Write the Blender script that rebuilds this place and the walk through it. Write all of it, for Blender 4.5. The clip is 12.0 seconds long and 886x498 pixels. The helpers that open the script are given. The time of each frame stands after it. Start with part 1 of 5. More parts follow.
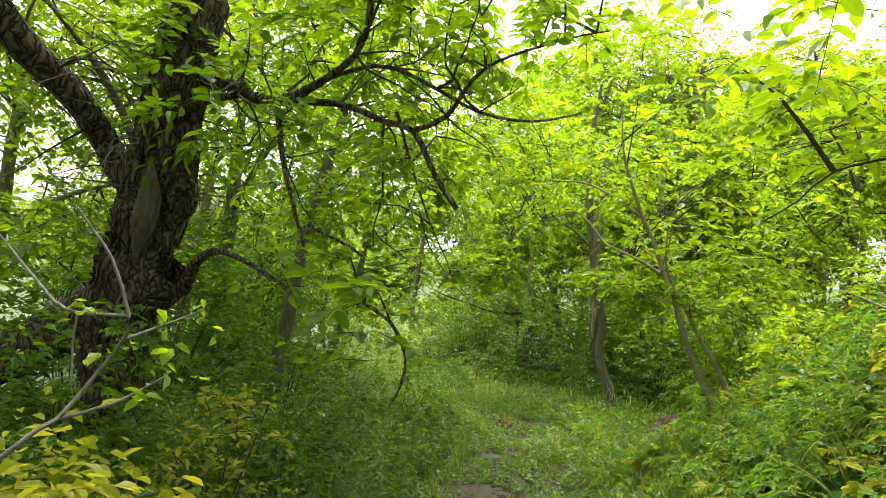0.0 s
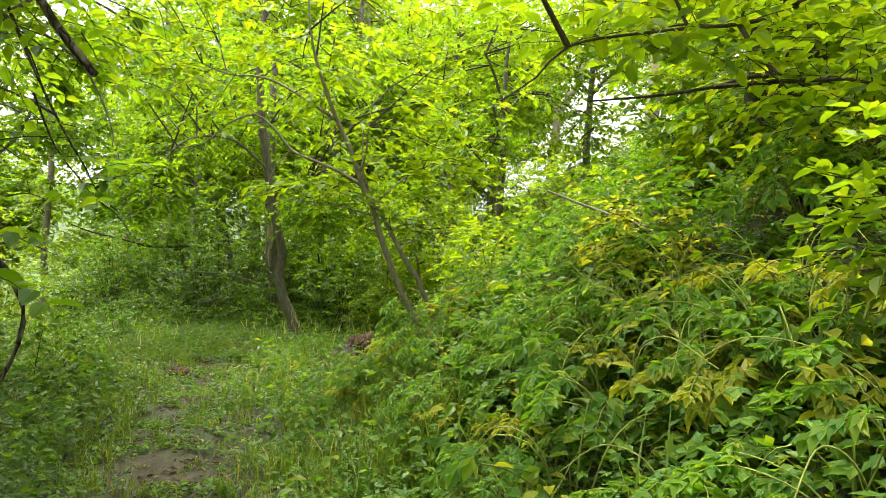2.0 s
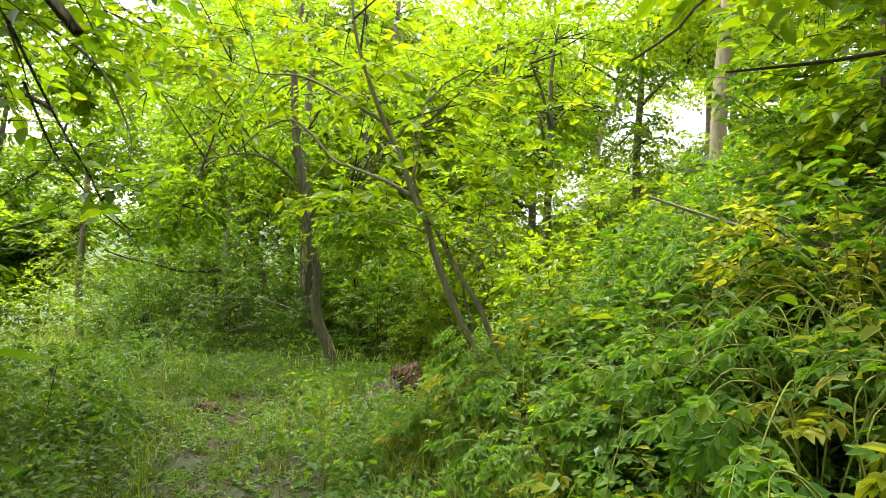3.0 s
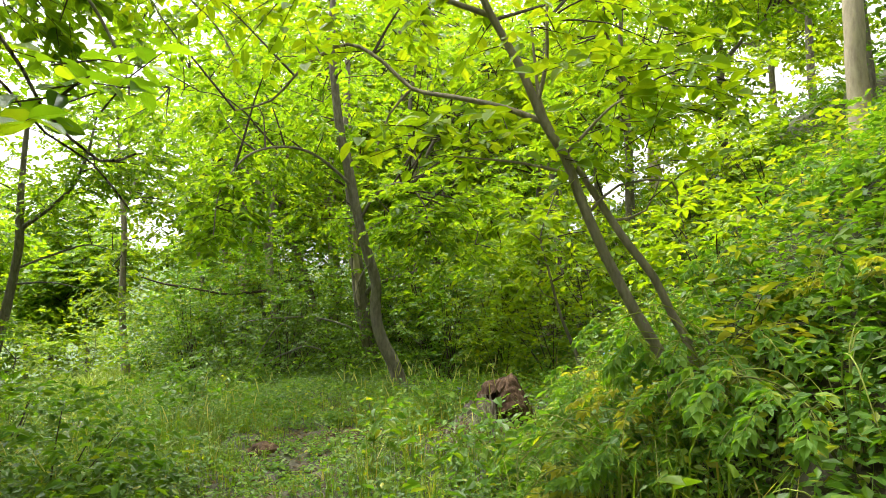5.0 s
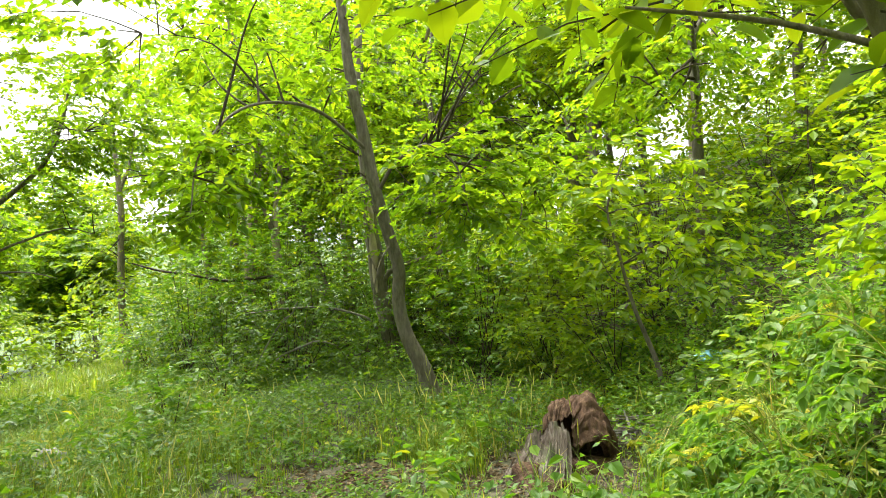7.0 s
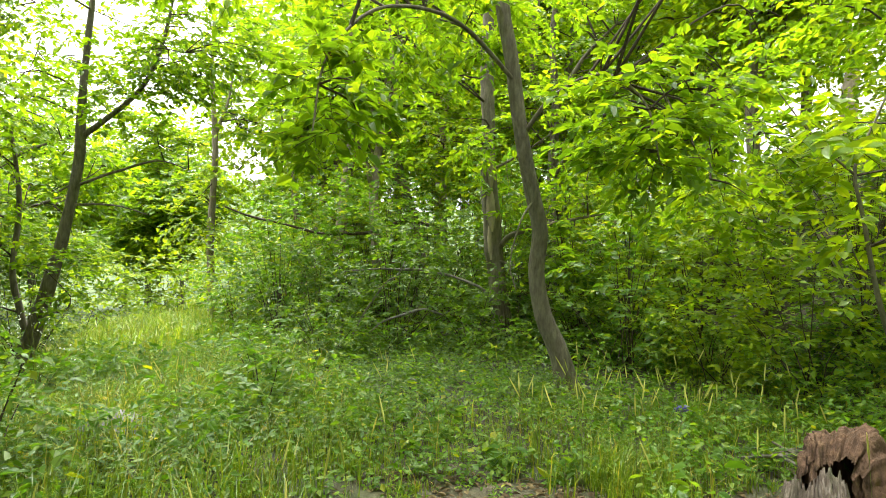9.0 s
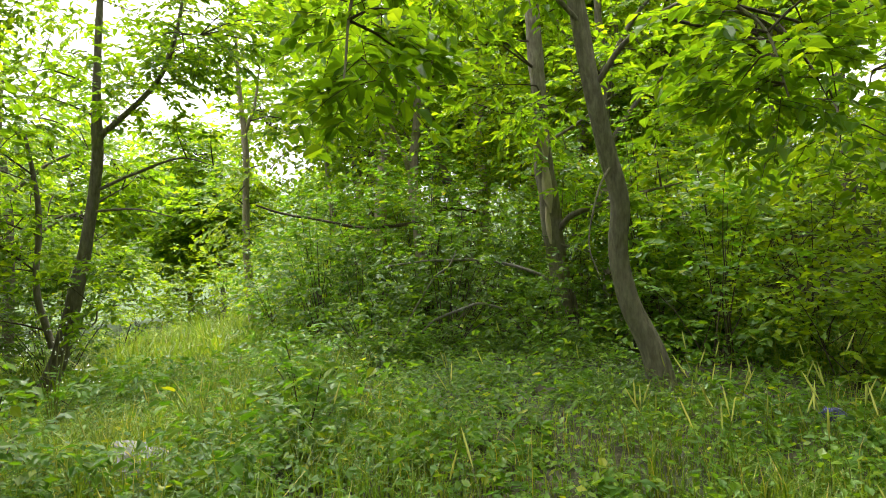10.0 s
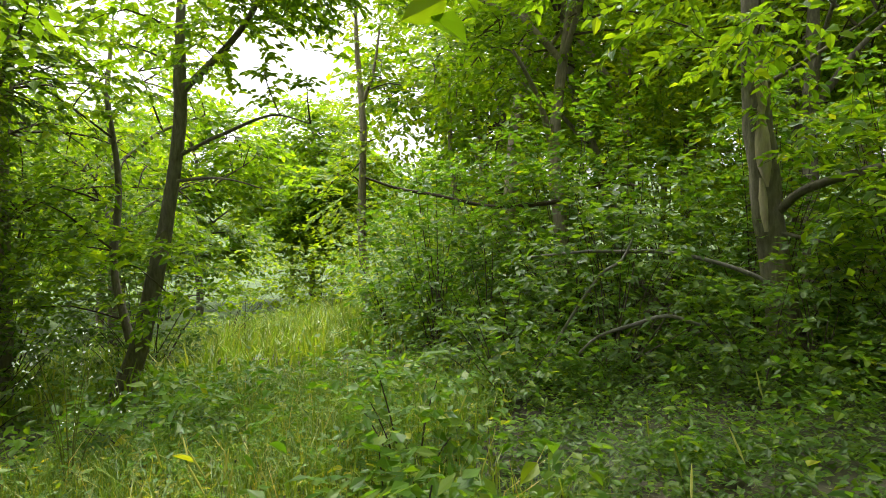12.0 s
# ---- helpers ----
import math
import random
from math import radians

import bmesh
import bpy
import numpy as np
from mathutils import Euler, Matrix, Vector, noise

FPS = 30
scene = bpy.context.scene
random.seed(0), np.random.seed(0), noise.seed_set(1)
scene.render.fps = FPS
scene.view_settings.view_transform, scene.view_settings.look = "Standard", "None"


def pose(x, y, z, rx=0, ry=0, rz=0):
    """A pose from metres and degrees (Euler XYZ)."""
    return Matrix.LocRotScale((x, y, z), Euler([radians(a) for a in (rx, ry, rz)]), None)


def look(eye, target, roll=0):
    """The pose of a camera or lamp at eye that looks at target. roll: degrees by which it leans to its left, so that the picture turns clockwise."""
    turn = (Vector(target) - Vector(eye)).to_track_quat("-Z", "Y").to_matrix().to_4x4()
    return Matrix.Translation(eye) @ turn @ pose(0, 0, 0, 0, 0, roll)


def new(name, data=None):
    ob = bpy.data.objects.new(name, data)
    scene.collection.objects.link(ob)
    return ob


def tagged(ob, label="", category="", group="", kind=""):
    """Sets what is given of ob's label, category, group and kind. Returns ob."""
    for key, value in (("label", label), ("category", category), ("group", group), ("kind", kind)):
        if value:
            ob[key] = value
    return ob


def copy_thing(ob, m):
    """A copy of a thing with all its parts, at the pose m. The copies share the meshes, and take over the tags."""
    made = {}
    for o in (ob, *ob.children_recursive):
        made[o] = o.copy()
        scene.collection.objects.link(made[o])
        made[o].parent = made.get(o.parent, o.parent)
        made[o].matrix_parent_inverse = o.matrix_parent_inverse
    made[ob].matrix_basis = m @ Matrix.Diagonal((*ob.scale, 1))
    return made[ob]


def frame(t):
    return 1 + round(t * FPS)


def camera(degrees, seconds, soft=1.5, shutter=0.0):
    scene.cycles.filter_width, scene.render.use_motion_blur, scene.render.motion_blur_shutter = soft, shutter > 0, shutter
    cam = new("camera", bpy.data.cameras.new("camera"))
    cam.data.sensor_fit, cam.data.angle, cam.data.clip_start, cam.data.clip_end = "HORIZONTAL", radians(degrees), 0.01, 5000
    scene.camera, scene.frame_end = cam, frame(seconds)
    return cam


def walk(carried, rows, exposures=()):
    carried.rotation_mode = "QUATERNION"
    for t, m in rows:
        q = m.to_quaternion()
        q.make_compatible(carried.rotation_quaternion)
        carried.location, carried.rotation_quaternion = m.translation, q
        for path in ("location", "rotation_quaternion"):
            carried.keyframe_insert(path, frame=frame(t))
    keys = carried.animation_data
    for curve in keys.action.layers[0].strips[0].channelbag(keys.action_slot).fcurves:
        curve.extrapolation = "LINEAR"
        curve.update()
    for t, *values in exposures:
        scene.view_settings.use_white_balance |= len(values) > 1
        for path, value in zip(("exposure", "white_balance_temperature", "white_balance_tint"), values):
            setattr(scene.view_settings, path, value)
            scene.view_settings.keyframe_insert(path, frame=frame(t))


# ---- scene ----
cam = camera(69.6, 12.0, soft=0.9)
PATH = [
    (0, (0.785, 0.618, 1.877), (0.228, 2.53, 2.057), 7.1),
    (0.5, (0.821, 0.601, 1.828), (0.487, 2.572, 1.782), 8.5),
    (1, (0.845, 0.867, 1.799), (0.896, 2.866, 1.768), 6.2),
    (1.5, (0.732, 1.243, 1.77), (0.976, 3.228, 1.761), 8.5),
    (2, (0.514, 1.663, 1.752), (0.983, 3.606, 1.806), 2.7),
    (2.5, (0.483, 2.157, 1.75), (0.888, 4.103, 1.971), 2.6),
    (2.7, (0.465, 2.33, 1.772), (0.849, 4.288, 1.912), 2.2),
    (4.3, (0.242, 3.935, 1.528), (0.554, 5.909, 1.62), 3.5),
    (4.5, (0.17, 4.067, 1.525), (0.497, 6.04, 1.565), 3.0),
    (5, (0.151, 4.537, 1.528), (0.401, 6.514, 1.692), -2.1),
    (5.5, (0.029, 5.018, 1.592), (0.132, 6.998, 1.848), -1.0),
    (6, (0.027, 5.542, 1.614), (0.425, 7.498, 1.739), 0.5),
    (6.5, (0.2, 6.13, 1.72), (0.433, 8.114, 1.812), -3.8),
    (8.3, (-0.707, 7.515, 1.664), (-0.519, 9.505, 1.746), 0.4),
    (8.5, (-0.736, 7.763, 1.685), (-0.518, 9.751, 1.628), 0.5),
    (9, (-0.707, 8.305, 1.595), (-0.73, 10.305, 1.608), 1.8),
    (9.5, (-0.868, 8.916, 1.559), (-1.03, 10.91, 1.569), 0.9),
    (10, (-0.978, 9.473, 1.486), (-1.118, 11.468, 1.483), -1.6),
    (10.5, (-1.082, 10.249, 1.456), (-1.298, 12.237, 1.417), -0.3),
    (11, (-1.286, 10.805, 1.465), (-1.494, 12.794, 1.497), -2.5),
    (11.5, (-1.399, 11.432, 1.484), (-1.917, 13.364, 1.522), -1.5),
    (12, (-1.631, 11.991, 1.486), (-2.141, 13.924, 1.442), -0.3),
]
walk(cam, [(t, look(eye, target, roll)) for t, eye, target, roll in PATH],
     exposures=[(0, 1.93), (1.0, 2.08), (2.5, 1.97), (4.5, 2.05), (5.5, 2.0), (6.5, 2.2), (8.5, 2.5), (9.5, 2.15), (10.5, 1.9), (12, 1.72)])

# ---- world, sun, exposure ----
world = bpy.data.worlds.new("sky")
scene.world = world
world.use_nodes = True
wn = world.node_tree
sky = wn.nodes.new("ShaderNodeTexSky")
sky.sky_type = "NISHITA"
sky.sun_disc = False
sky.sun_elevation = radians(72)
sky.sun_rotation = radians(-40)
sky.dust_density = 6.0
sky.air_density = 1.0
sky.ozone_density = 1.0
haze = wn.nodes.new("ShaderNodeHueSaturation")
haze.inputs["Saturation"].default_value = 0.12
wn.links.new(sky.outputs[0], haze.inputs["Color"])
wn.links.new(haze.outputs[0], wn.nodes["Background"].inputs[0])
wn.nodes["Background"].inputs[1].default_value = 0.15
sun_data = bpy.data.lights.new("sun", "SUN")
sun_data.energy, sun_data.angle, sun_data.color = 1.5, radians(60), (1.0, 0.95, 0.86)
sun = new("sun", sun_data)
SUN_AZ, SUN_EL = radians(-40), radians(72)
sun_way = Vector((math.sin(SUN_AZ) * math.cos(SUN_EL), math.cos(SUN_AZ) * math.cos(SUN_EL), math.sin(SUN_EL)))
sun.matrix_world = look(sun_way * 60, (0, 0, 0))

rng = np.random.default_rng(7)


# ---- materials ----
def material(name):
    m = bpy.data.materials.new(name)
    m.use_nodes = True
    return m, m.node_tree, m.node_tree.nodes["Principled BSDF"]


def ramp(nt, source, stops):
    r = nt.nodes.new("ShaderNodeValToRGB")
    while len(r.color_ramp.elements) < len(stops):
        r.color_ramp.elements.new(0.5)
    for e, (p, c) in zip(r.color_ramp.elements, stops):
        e.position, e.color = p, (*c, 1)
    nt.links.new(source, r.inputs[0])
    return r.outputs[0]


def noise_at(nt, scale, detail=4.0, rough=0.55, stretch=None):
    co = nt.nodes.new("ShaderNodeTexCoord").outputs["Object"]
    if stretch:
        mp = nt.nodes.new("ShaderNodeMapping")
        mp.inputs["Scale"].default_value = stretch
        nt.links.new(co, mp.inputs[0])
        co = mp.outputs[0]
    n = nt.nodes.new("ShaderNodeTexNoise")
    n.inputs["Scale"].default_value = scale
    n.inputs["Detail"].default_value = detail
    n.inputs["Roughness"].default_value = rough
    nt.links.new(co, n.inputs["Vector"])
    return n.outputs["Fac"]


def mixed(nt, fac, a, b, mode="MIX"):
    m = nt.nodes.new("ShaderNodeMix")
    m.data_type, m.blend_type = "RGBA", mode
    for sock, v in ((m.inputs[0], fac), (m.inputs[6], a), (m.inputs[7], b)):
        if isinstance(v, (int, float)):
            sock.default_value = v
        elif isinstance(v, tuple):
            sock.default_value = (*v, 1)
        else:
            nt.links.new(v, sock)
    return m.outputs[2]


def bumped(nt, p, height, strength, distance):
    b = nt.nodes.new("ShaderNodeBump")
    b.inputs["Strength"].default_value = strength
    b.inputs["Distance"].default_value = distance
    nt.links.new(height, b.inputs["Height"])
    nt.links.new(b.outputs[0], p.inputs["Normal"])


def leaf_material(name, stops, through_colour, share=0.45, rough=0.4):
    """Thin leaf: glossy upper face, light shining through; each leaf takes its own tone."""
    m, nt, p = material(name)
    geo = nt.nodes.new("ShaderNodeNewGeometry")
    tone = ramp(nt, geo.outputs["Random Per Island"], stops)
    patch = ramp(nt, noise_at(nt, 0.9, 2), [(0.3, (0.82, 0.9, 0.8)), (0.7, (1.12, 1.08, 1.1))])
    col = mixed(nt, 1.0, tone, patch, "MULTIPLY")
    nt.links.new(col, p.inputs["Base Color"])
    p.inputs["Roughness"].default_value = rough
    p.inputs["Specular IOR Level"].default_value = 0.28
    t = nt.nodes.new("ShaderNodeBsdfTranslucent")
    nt.links.new(mixed(nt, 1.0, col, through_colour, "MULTIPLY"), t.inputs["Color"])
    mix = nt.nodes.new("ShaderNodeMixShader")
    mix.inputs[0].default_value = share
    nt.links.new(p.outputs[0], mix.inputs[1])
    nt.links.new(t.outputs[0], mix.inputs[2])
    nt.links.new(mix.outputs[0], nt.nodes["Material Output"].inputs["Surface"])
    return m


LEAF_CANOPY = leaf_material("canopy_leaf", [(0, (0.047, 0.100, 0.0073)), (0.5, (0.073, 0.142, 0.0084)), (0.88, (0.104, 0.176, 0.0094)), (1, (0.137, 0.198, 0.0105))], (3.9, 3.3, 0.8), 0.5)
# Lighter, yellower leaf copy: sunlight on the foliage is put into its colour.
LEAF_BRIGHT = leaf_material("sun_tinted_leaf", [(0, (0.081, 0.153, 0.0066)), (0.6, (0.117, 0.198, 0.0076)), (1, (0.164, 0.228, 0.0096))], (3.4, 2.8, 0.7), 0.45)
# Darker leaf copy: shade under the trees is put into its colour.
LEAF_DARK = leaf_material("shade_tinted_leaf", [(0, (0.033, 0.072, 0.0094)), (0.6, (0.050, 0.100, 0.0105)), (1, (0.086, 0.136, 0.0114))], (3.3, 3.0, 0.7), 0.45)
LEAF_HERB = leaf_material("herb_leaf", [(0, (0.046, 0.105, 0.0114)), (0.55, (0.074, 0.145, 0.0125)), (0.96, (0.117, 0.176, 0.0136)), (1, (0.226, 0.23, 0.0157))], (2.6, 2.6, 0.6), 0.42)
LEAF_BANK = leaf_material("bank_leaf", [(0, (0.049, 0.123, 0.0157)), (0.6, (0.084, 0.164, 0.0157)), (0.97, (0.130, 0.205, 0.0157)), (1, (0.22, 0.24, 0.0209))], (2.9, 2.7, 0.6), 0.42, 0.6)
LEAF_YELLOW = leaf_material("yellowed_leaf", [(0, (0.150, 0.190, 0.0149)), (0.7, (0.260, 0.270, 0.0198)), (1, (0.290, 0.270, 0.0250))], (2.1, 2.0, 0.9), 0.5)
GRASS = leaf_material("grass_blade", [(0, (0.070, 0.122, 0.0164)), (0.6, (0.112, 0.165, 0.0197)), (0.92, (0.172, 0.200, 0.0262)), (1, (0.346, 0.260, 0.0785))], (2.3, 2.3, 0.6), 0.4)
MEADOW = leaf_material("meadow_grass", [(0, (0.10, 0.165, 0.020)), (0.7, (0.15, 0.215, 0.026)), (1, (0.235, 0.245, 0.05))], (2.3, 2.2, 0.6), 0.4)
SEED = leaf_material("seed_head", [(0, (0.30, 0.32, 0.075)), (1, (0.46, 0.44, 0.13))], (1.6, 1.6, 0.6), 0.3, 0.7)
LITTER = leaf_material("dead_leaf", [(0, (0.060, 0.038, 0.018)), (0.6, (0.115, 0.080, 0.038)), (1, (0.20, 0.155, 0.08))], (1.2, 1.1, 1.0), 0.15, 0.8)
PETAL = leaf_material("white_petal", [(0, (0.7, 0.72, 0.66)), (1, (0.82, 0.82, 0.78))], (1.0, 1.0, 1.0), 0.3, 0.6)


def bark_material(name, dark, mid, light, grain, moss=0.0, relief=0.02):
    m, nt, p = material(name)
    n1 = noise_at(nt, grain, 7, 0.65, (1, 1, 0.28))
    n2 = noise_at(nt, grain * 0.14, 3)
    col = ramp(nt, n1, [(0.28, dark), (0.52, mid), (0.75, light)])
    col = mixed(nt, ramp(nt, n2, [(0.35, (0, 0, 0)), (0.75, (0.55, 0.55, 0.55))]), col, tuple(c * 0.55 for c in light))
    if moss:
        col = mixed(nt, ramp(nt, noise_at(nt, grain * 0.3, 5), [(0.55 - moss * 0.2, (0, 0, 0)), (0.75, (0.8, 0.8, 0.8))]), col, (0.05, 0.075, 0.02))
    nt.links.new(col, p.inputs["Base Color"])
    p.inputs["Roughness"].default_value = 0.88
    p.inputs["Specular IOR Level"].default_value = 0.2
    bumped(nt, p, n1, 0.9, relief)
    return m


def plated_bark(name, crack, plate, pale, scale):
    """Old bark: long plates between dark furrows."""
    m, nt, p = material(name)
    co = nt.nodes.new("ShaderNodeTexCoord").outputs["Object"]
    warp = nt.nodes.new("ShaderNodeTexNoise")
    warp.inputs["Scale"].default_value = 5
    nt.links.new(co, warp.inputs["Vector"])
    bent = nt.nodes.new("ShaderNodeMix")
    bent.data_type, bent.blend_type = "RGBA", "LINEAR_LIGHT"
    bent.inputs[0].default_value = 0.12
    nt.links.new(co, bent.inputs[6])
    nt.links.new(warp.outputs["Color"], bent.inputs[7])
    mp = nt.nodes.new("ShaderNodeMapping")
    mp.inputs["Scale"].default_value = (1, 1, 0.13)
    nt.links.new(bent.outputs[2], mp.inputs[0])
    v = nt.nodes.new("ShaderNodeTexVoronoi")
    v.feature = "DISTANCE_TO_EDGE"
    v.inputs["Scale"].default_value = scale
    nt.links.new(mp.outputs[0], v.inputs["Vector"])
    grain = noise_at(nt, 38, 6, 0.7, (1, 1, 0.2))
    col = ramp(nt, grain, [(0.3, plate), (0.7, pale)])
    col = mixed(nt, ramp(nt, v.outputs["Distance"], [(0.01, (1, 1, 1)), (0.13, (0, 0, 0))]), col, crack)
    nt.links.new(col, p.inputs["Base Color"])
    p.inputs["Roughness"].default_value = 0.9
    p.inputs["Specular IOR Level"].default_value = 0.2
    bumped(nt, p, ramp(nt, v.outputs["Distance"], [(0.0, (0, 0, 0)), (0.3, (1, 1, 1))]), 1.0, 0.05)
    return m


BARK = bark_material("grey_brown_bark", (0.055, 0.049, 0.036), (0.138, 0.122, 0.088), (0.24, 0.217, 0.165), 22)
BARK_OLD = plated_bark("furrowed_old_bark", (0.028, 0.021, 0.015), (0.085, 0.066, 0.046), (0.21, 0.175, 0.13), 17)
BARK_PALE = bark_material("pale_dead_bark", (0.194, 0.158, 0.108), (0.334, 0.280, 0.194), (0.458, 0.396, 0.286), 12)
BARK_DARK = bark_material("dark_twig_bark", (0.027, 0.021, 0.014), (0.058, 0.045, 0.030), (0.106, 0.087, 0.061), 30)
BARK_GREY = bark_material("grey_sapling_bark", (0.105, 0.091, 0.062), (0.210, 0.179, 0.126), (0.333, 0.290, 0.211), 26)
DEADWOOD = bark_material("bleached_dead_wood", (0.072, 0.066, 0.055), (0.149, 0.138, 0.116), (0.231, 0.220, 0.193), 30)
ROTWOOD = bark_material("rotten_stump_wood", (0.020, 0.014, 0.010), (0.115, 0.092, 0.070), (0.25, 0.222, 0.185), 16, 0.15, 0.04)
BROWNROT = bark_material("red_brown_rotten_bark", (0.012, 0.007, 0.004), (0.062, 0.035, 0.020), (0.20, 0.125, 0.075), 16, 0.0, 0.05)
STEM_GREEN = bark_material("pale_green_stalk", (0.066, 0.083, 0.017), (0.132, 0.149, 0.033), (0.198, 0.209, 0.066), 20)
STEM_YELLOW = bark_material("yellow_stalk", (0.140, 0.175, 0.026), (0.220, 0.255, 0.045), (0.300, 0.325, 0.075), 20)
STONE = bark_material("pale_stone", (0.138, 0.132, 0.116), (0.231, 0.226, 0.204), (0.308, 0.303, 0.275), 9)

SOIL, _nt, _p = material("woodland_soil")
_n1 = noise_at(_nt, 9, 8, 0.65)
_n2 = noise_at(_nt, 0.8, 4)
_c = ramp(_nt, _n1, [(0.3, (0.030, 0.021, 0.012)), (0.55, (0.085, 0.062, 0.034)), (0.75, (0.16, 0.125, 0.075))])
_c = mixed(_nt, ramp(_nt, _n2, [(0.4, (0.1, 0.1, 0.1)), (0.62, (0.75, 0.75, 0.75))]), _c, (0.055, 0.085, 0.02))
_len = _nt.nodes.new("ShaderNodeVectorMath")
_len.operation = "LENGTH"
_nt.links.new(_nt.nodes.new("ShaderNodeTexCoord").outputs["Object"], _len.inputs[0])
_far = _nt.nodes.new("ShaderNodeMapRange")
_far.inputs["From Min"].default_value, _far.inputs["From Max"].default_value = 22, 45
_nt.links.new(_len.outputs["Value"], _far.inputs["Value"])
_wild = ramp(_nt, noise_at(_nt, 0.35, 8, 0.7), [(0.35, (0.025, 0.05, 0.01)), (0.55, (0.06, 0.1, 0.018)), (0.72, (0.13, 0.15, 0.045))])
_c = mixed(_nt, 0.42, _c, (0.01, 0.009, 0.006))
_c = mixed(_nt, _far.outputs[0], _c, _wild)
_nt.links.new(_c, _p.inputs["Base Color"])
_p.inputs["Roughness"].default_value = 0.95
bumped(_nt, _p, _n1, 0.8, 0.04)

PLASTIC, _nt, _p = material("blue_plastic")
_nt.links.new(ramp(_nt, noise_at(_nt, 14, 3), [(0.3, (0.1, 0.3, 0.48)), (0.7, (0.22, 0.48, 0.66))]), _p.inputs["Base Color"])
_p.inputs["Roughness"].default_value = 0.35
PURPLE, _nt, _p = material("violet_plastic")
_nt.links.new(ramp(_nt, noise_at(_nt, 14, 3), [(0.3, (0.04, 0.04, 0.16)), (0.7, (0.1, 0.09, 0.3))]), _p.inputs["Base Color"])
_p.inputs["Roughness"].default_value = 0.4


# ---- mesh tools ----
def unit(v):
    return v / np.maximum(np.linalg.norm(v, axis=-1, keepdims=True), 1e-9)


class Geo:
    """Collects quads; one mesh in the end."""

    def __init__(self):
        self.v, self.q, self.n = [], [], 0

    def add(self, verts, quads):
        self.v.append(verts)
        self.q.append(quads + self.n)
        self.n += len(verts)

    def mesh(self, name, mat, smooth=False):
        v, q = np.concatenate(self.v), np.concatenate(self.q)
        me = bpy.data.meshes.new(name)
        me.vertices.add(len(v))
        me.vertices.foreach_set("co", v.astype(np.float32).ravel())
        me.loops.add(q.size)
        me.loops.foreach_set("vertex_index", q.astype(np.int32).ravel())
        me.polygons.add(len(q))
        me.polygons.foreach_set("loop_start", np.arange(0, q.size, 4, dtype=np.int32))
        me.polygons.foreach_set("use_smooth", np.full(len(q), smooth))
        me.update(calc_edges=True)
        me.materials.append(mat)
        return me


LEAF_Q = np.array([[0, 1, 2, 3], [0, 3, 4, 5]])


def leaves(geo, P, D, N, L, W, droop=0.12, fold=0.22, flat=False, fine=False):
    """Pointed oval leaves, folded along the midrib."""
    n = len(P)
    D = unit(D)
    S = unit(np.cross(D, N))
    N = np.cross(S, D)
    L, W = np.broadcast_to(L, n)[:, None], np.broadcast_to(W, n)[:, None]
    if fine:
        rows = ((0.18, 0.36, 0.16), (0.5, 0.5, 0.22), (0.82, 0.29, 0.12))
        rib, tip = P + D * L * 0.5 - N * L * droop * 0.3, P + D * L - N * L * droop
        right = [P + D * L * t + S * W * w + N * W * f - N * L * droop * t * t for t, w, f in rows]
        left = [P + D * L * t - S * W * w + N * W * f - N * L * droop * t * t for t, w, f in rows]
        v = np.stack([P, rib, tip, *right, *left], 1)
        q = np.array([[0, 3, 4, 1], [1, 4, 5, 2], [0, 1, 7, 6], [1, 2, 8, 7]])
        geo.add(v.reshape(-1, 3), (q[None] + 9 * np.arange(n)[:, None, None]).reshape(-1, 4))
        return
    if flat:
        v = np.stack([P, P + D * L * 0.45 + S * W * 0.5, P + D * L - N * L * droop, P + D * L * 0.45 - S * W * 0.5], 1)
        geo.add(v.reshape(-1, 3), (np.arange(4)[None] + 4 * np.arange(n)[:, None]))
        return
    up = N * W * fold
    v = np.stack([P, P + D * L * 0.3 + S * W * 0.5 + up, P + D * L * 0.68 + S * W * 0.37 + up - N * L * droop * 0.4, P + D * L - N * L * droop,
                  P + D * L * 0.68 - S * W * 0.37 + up - N * L * droop * 0.4, P + D * L * 0.3 - S * W * 0.5 + up], 1)
    geo.add(v.reshape(-1, 3), (LEAF_Q[None] + 6 * np.arange(n)[:, None, None]).reshape(-1, 4))


def blades(geo, P, D, h, w, lean):
    """Bent grass blades of two quads."""
    n = len(P)
    D = unit(D)
    S = unit(np.cross(D, np.array([0, 0, 1.0])))
    h, w, lean = (np.broadcast_to(a, n)[:, None] for a in (h, w, lean))
    up = np.array([0, 0, 1.0])
    a, b, c = P, P + up * h * 0.6 + D * h * lean * 0.3, P + up * h * (1 - 0.35 * lean) + D * h * lean
    v = np.stack([a - S * w / 2, a + S * w / 2, b + S * w * 0.42, b - S * w * 0.42, c + S * w * 0.06, c - S * w * 0.06], 1)
    q = np.array([[0, 1, 2, 3], [3, 2, 4, 5]])
    geo.add(v.reshape(-1, 3), (q[None] + 6 * np.arange(n)[:, None, None]).reshape(-1, 4))


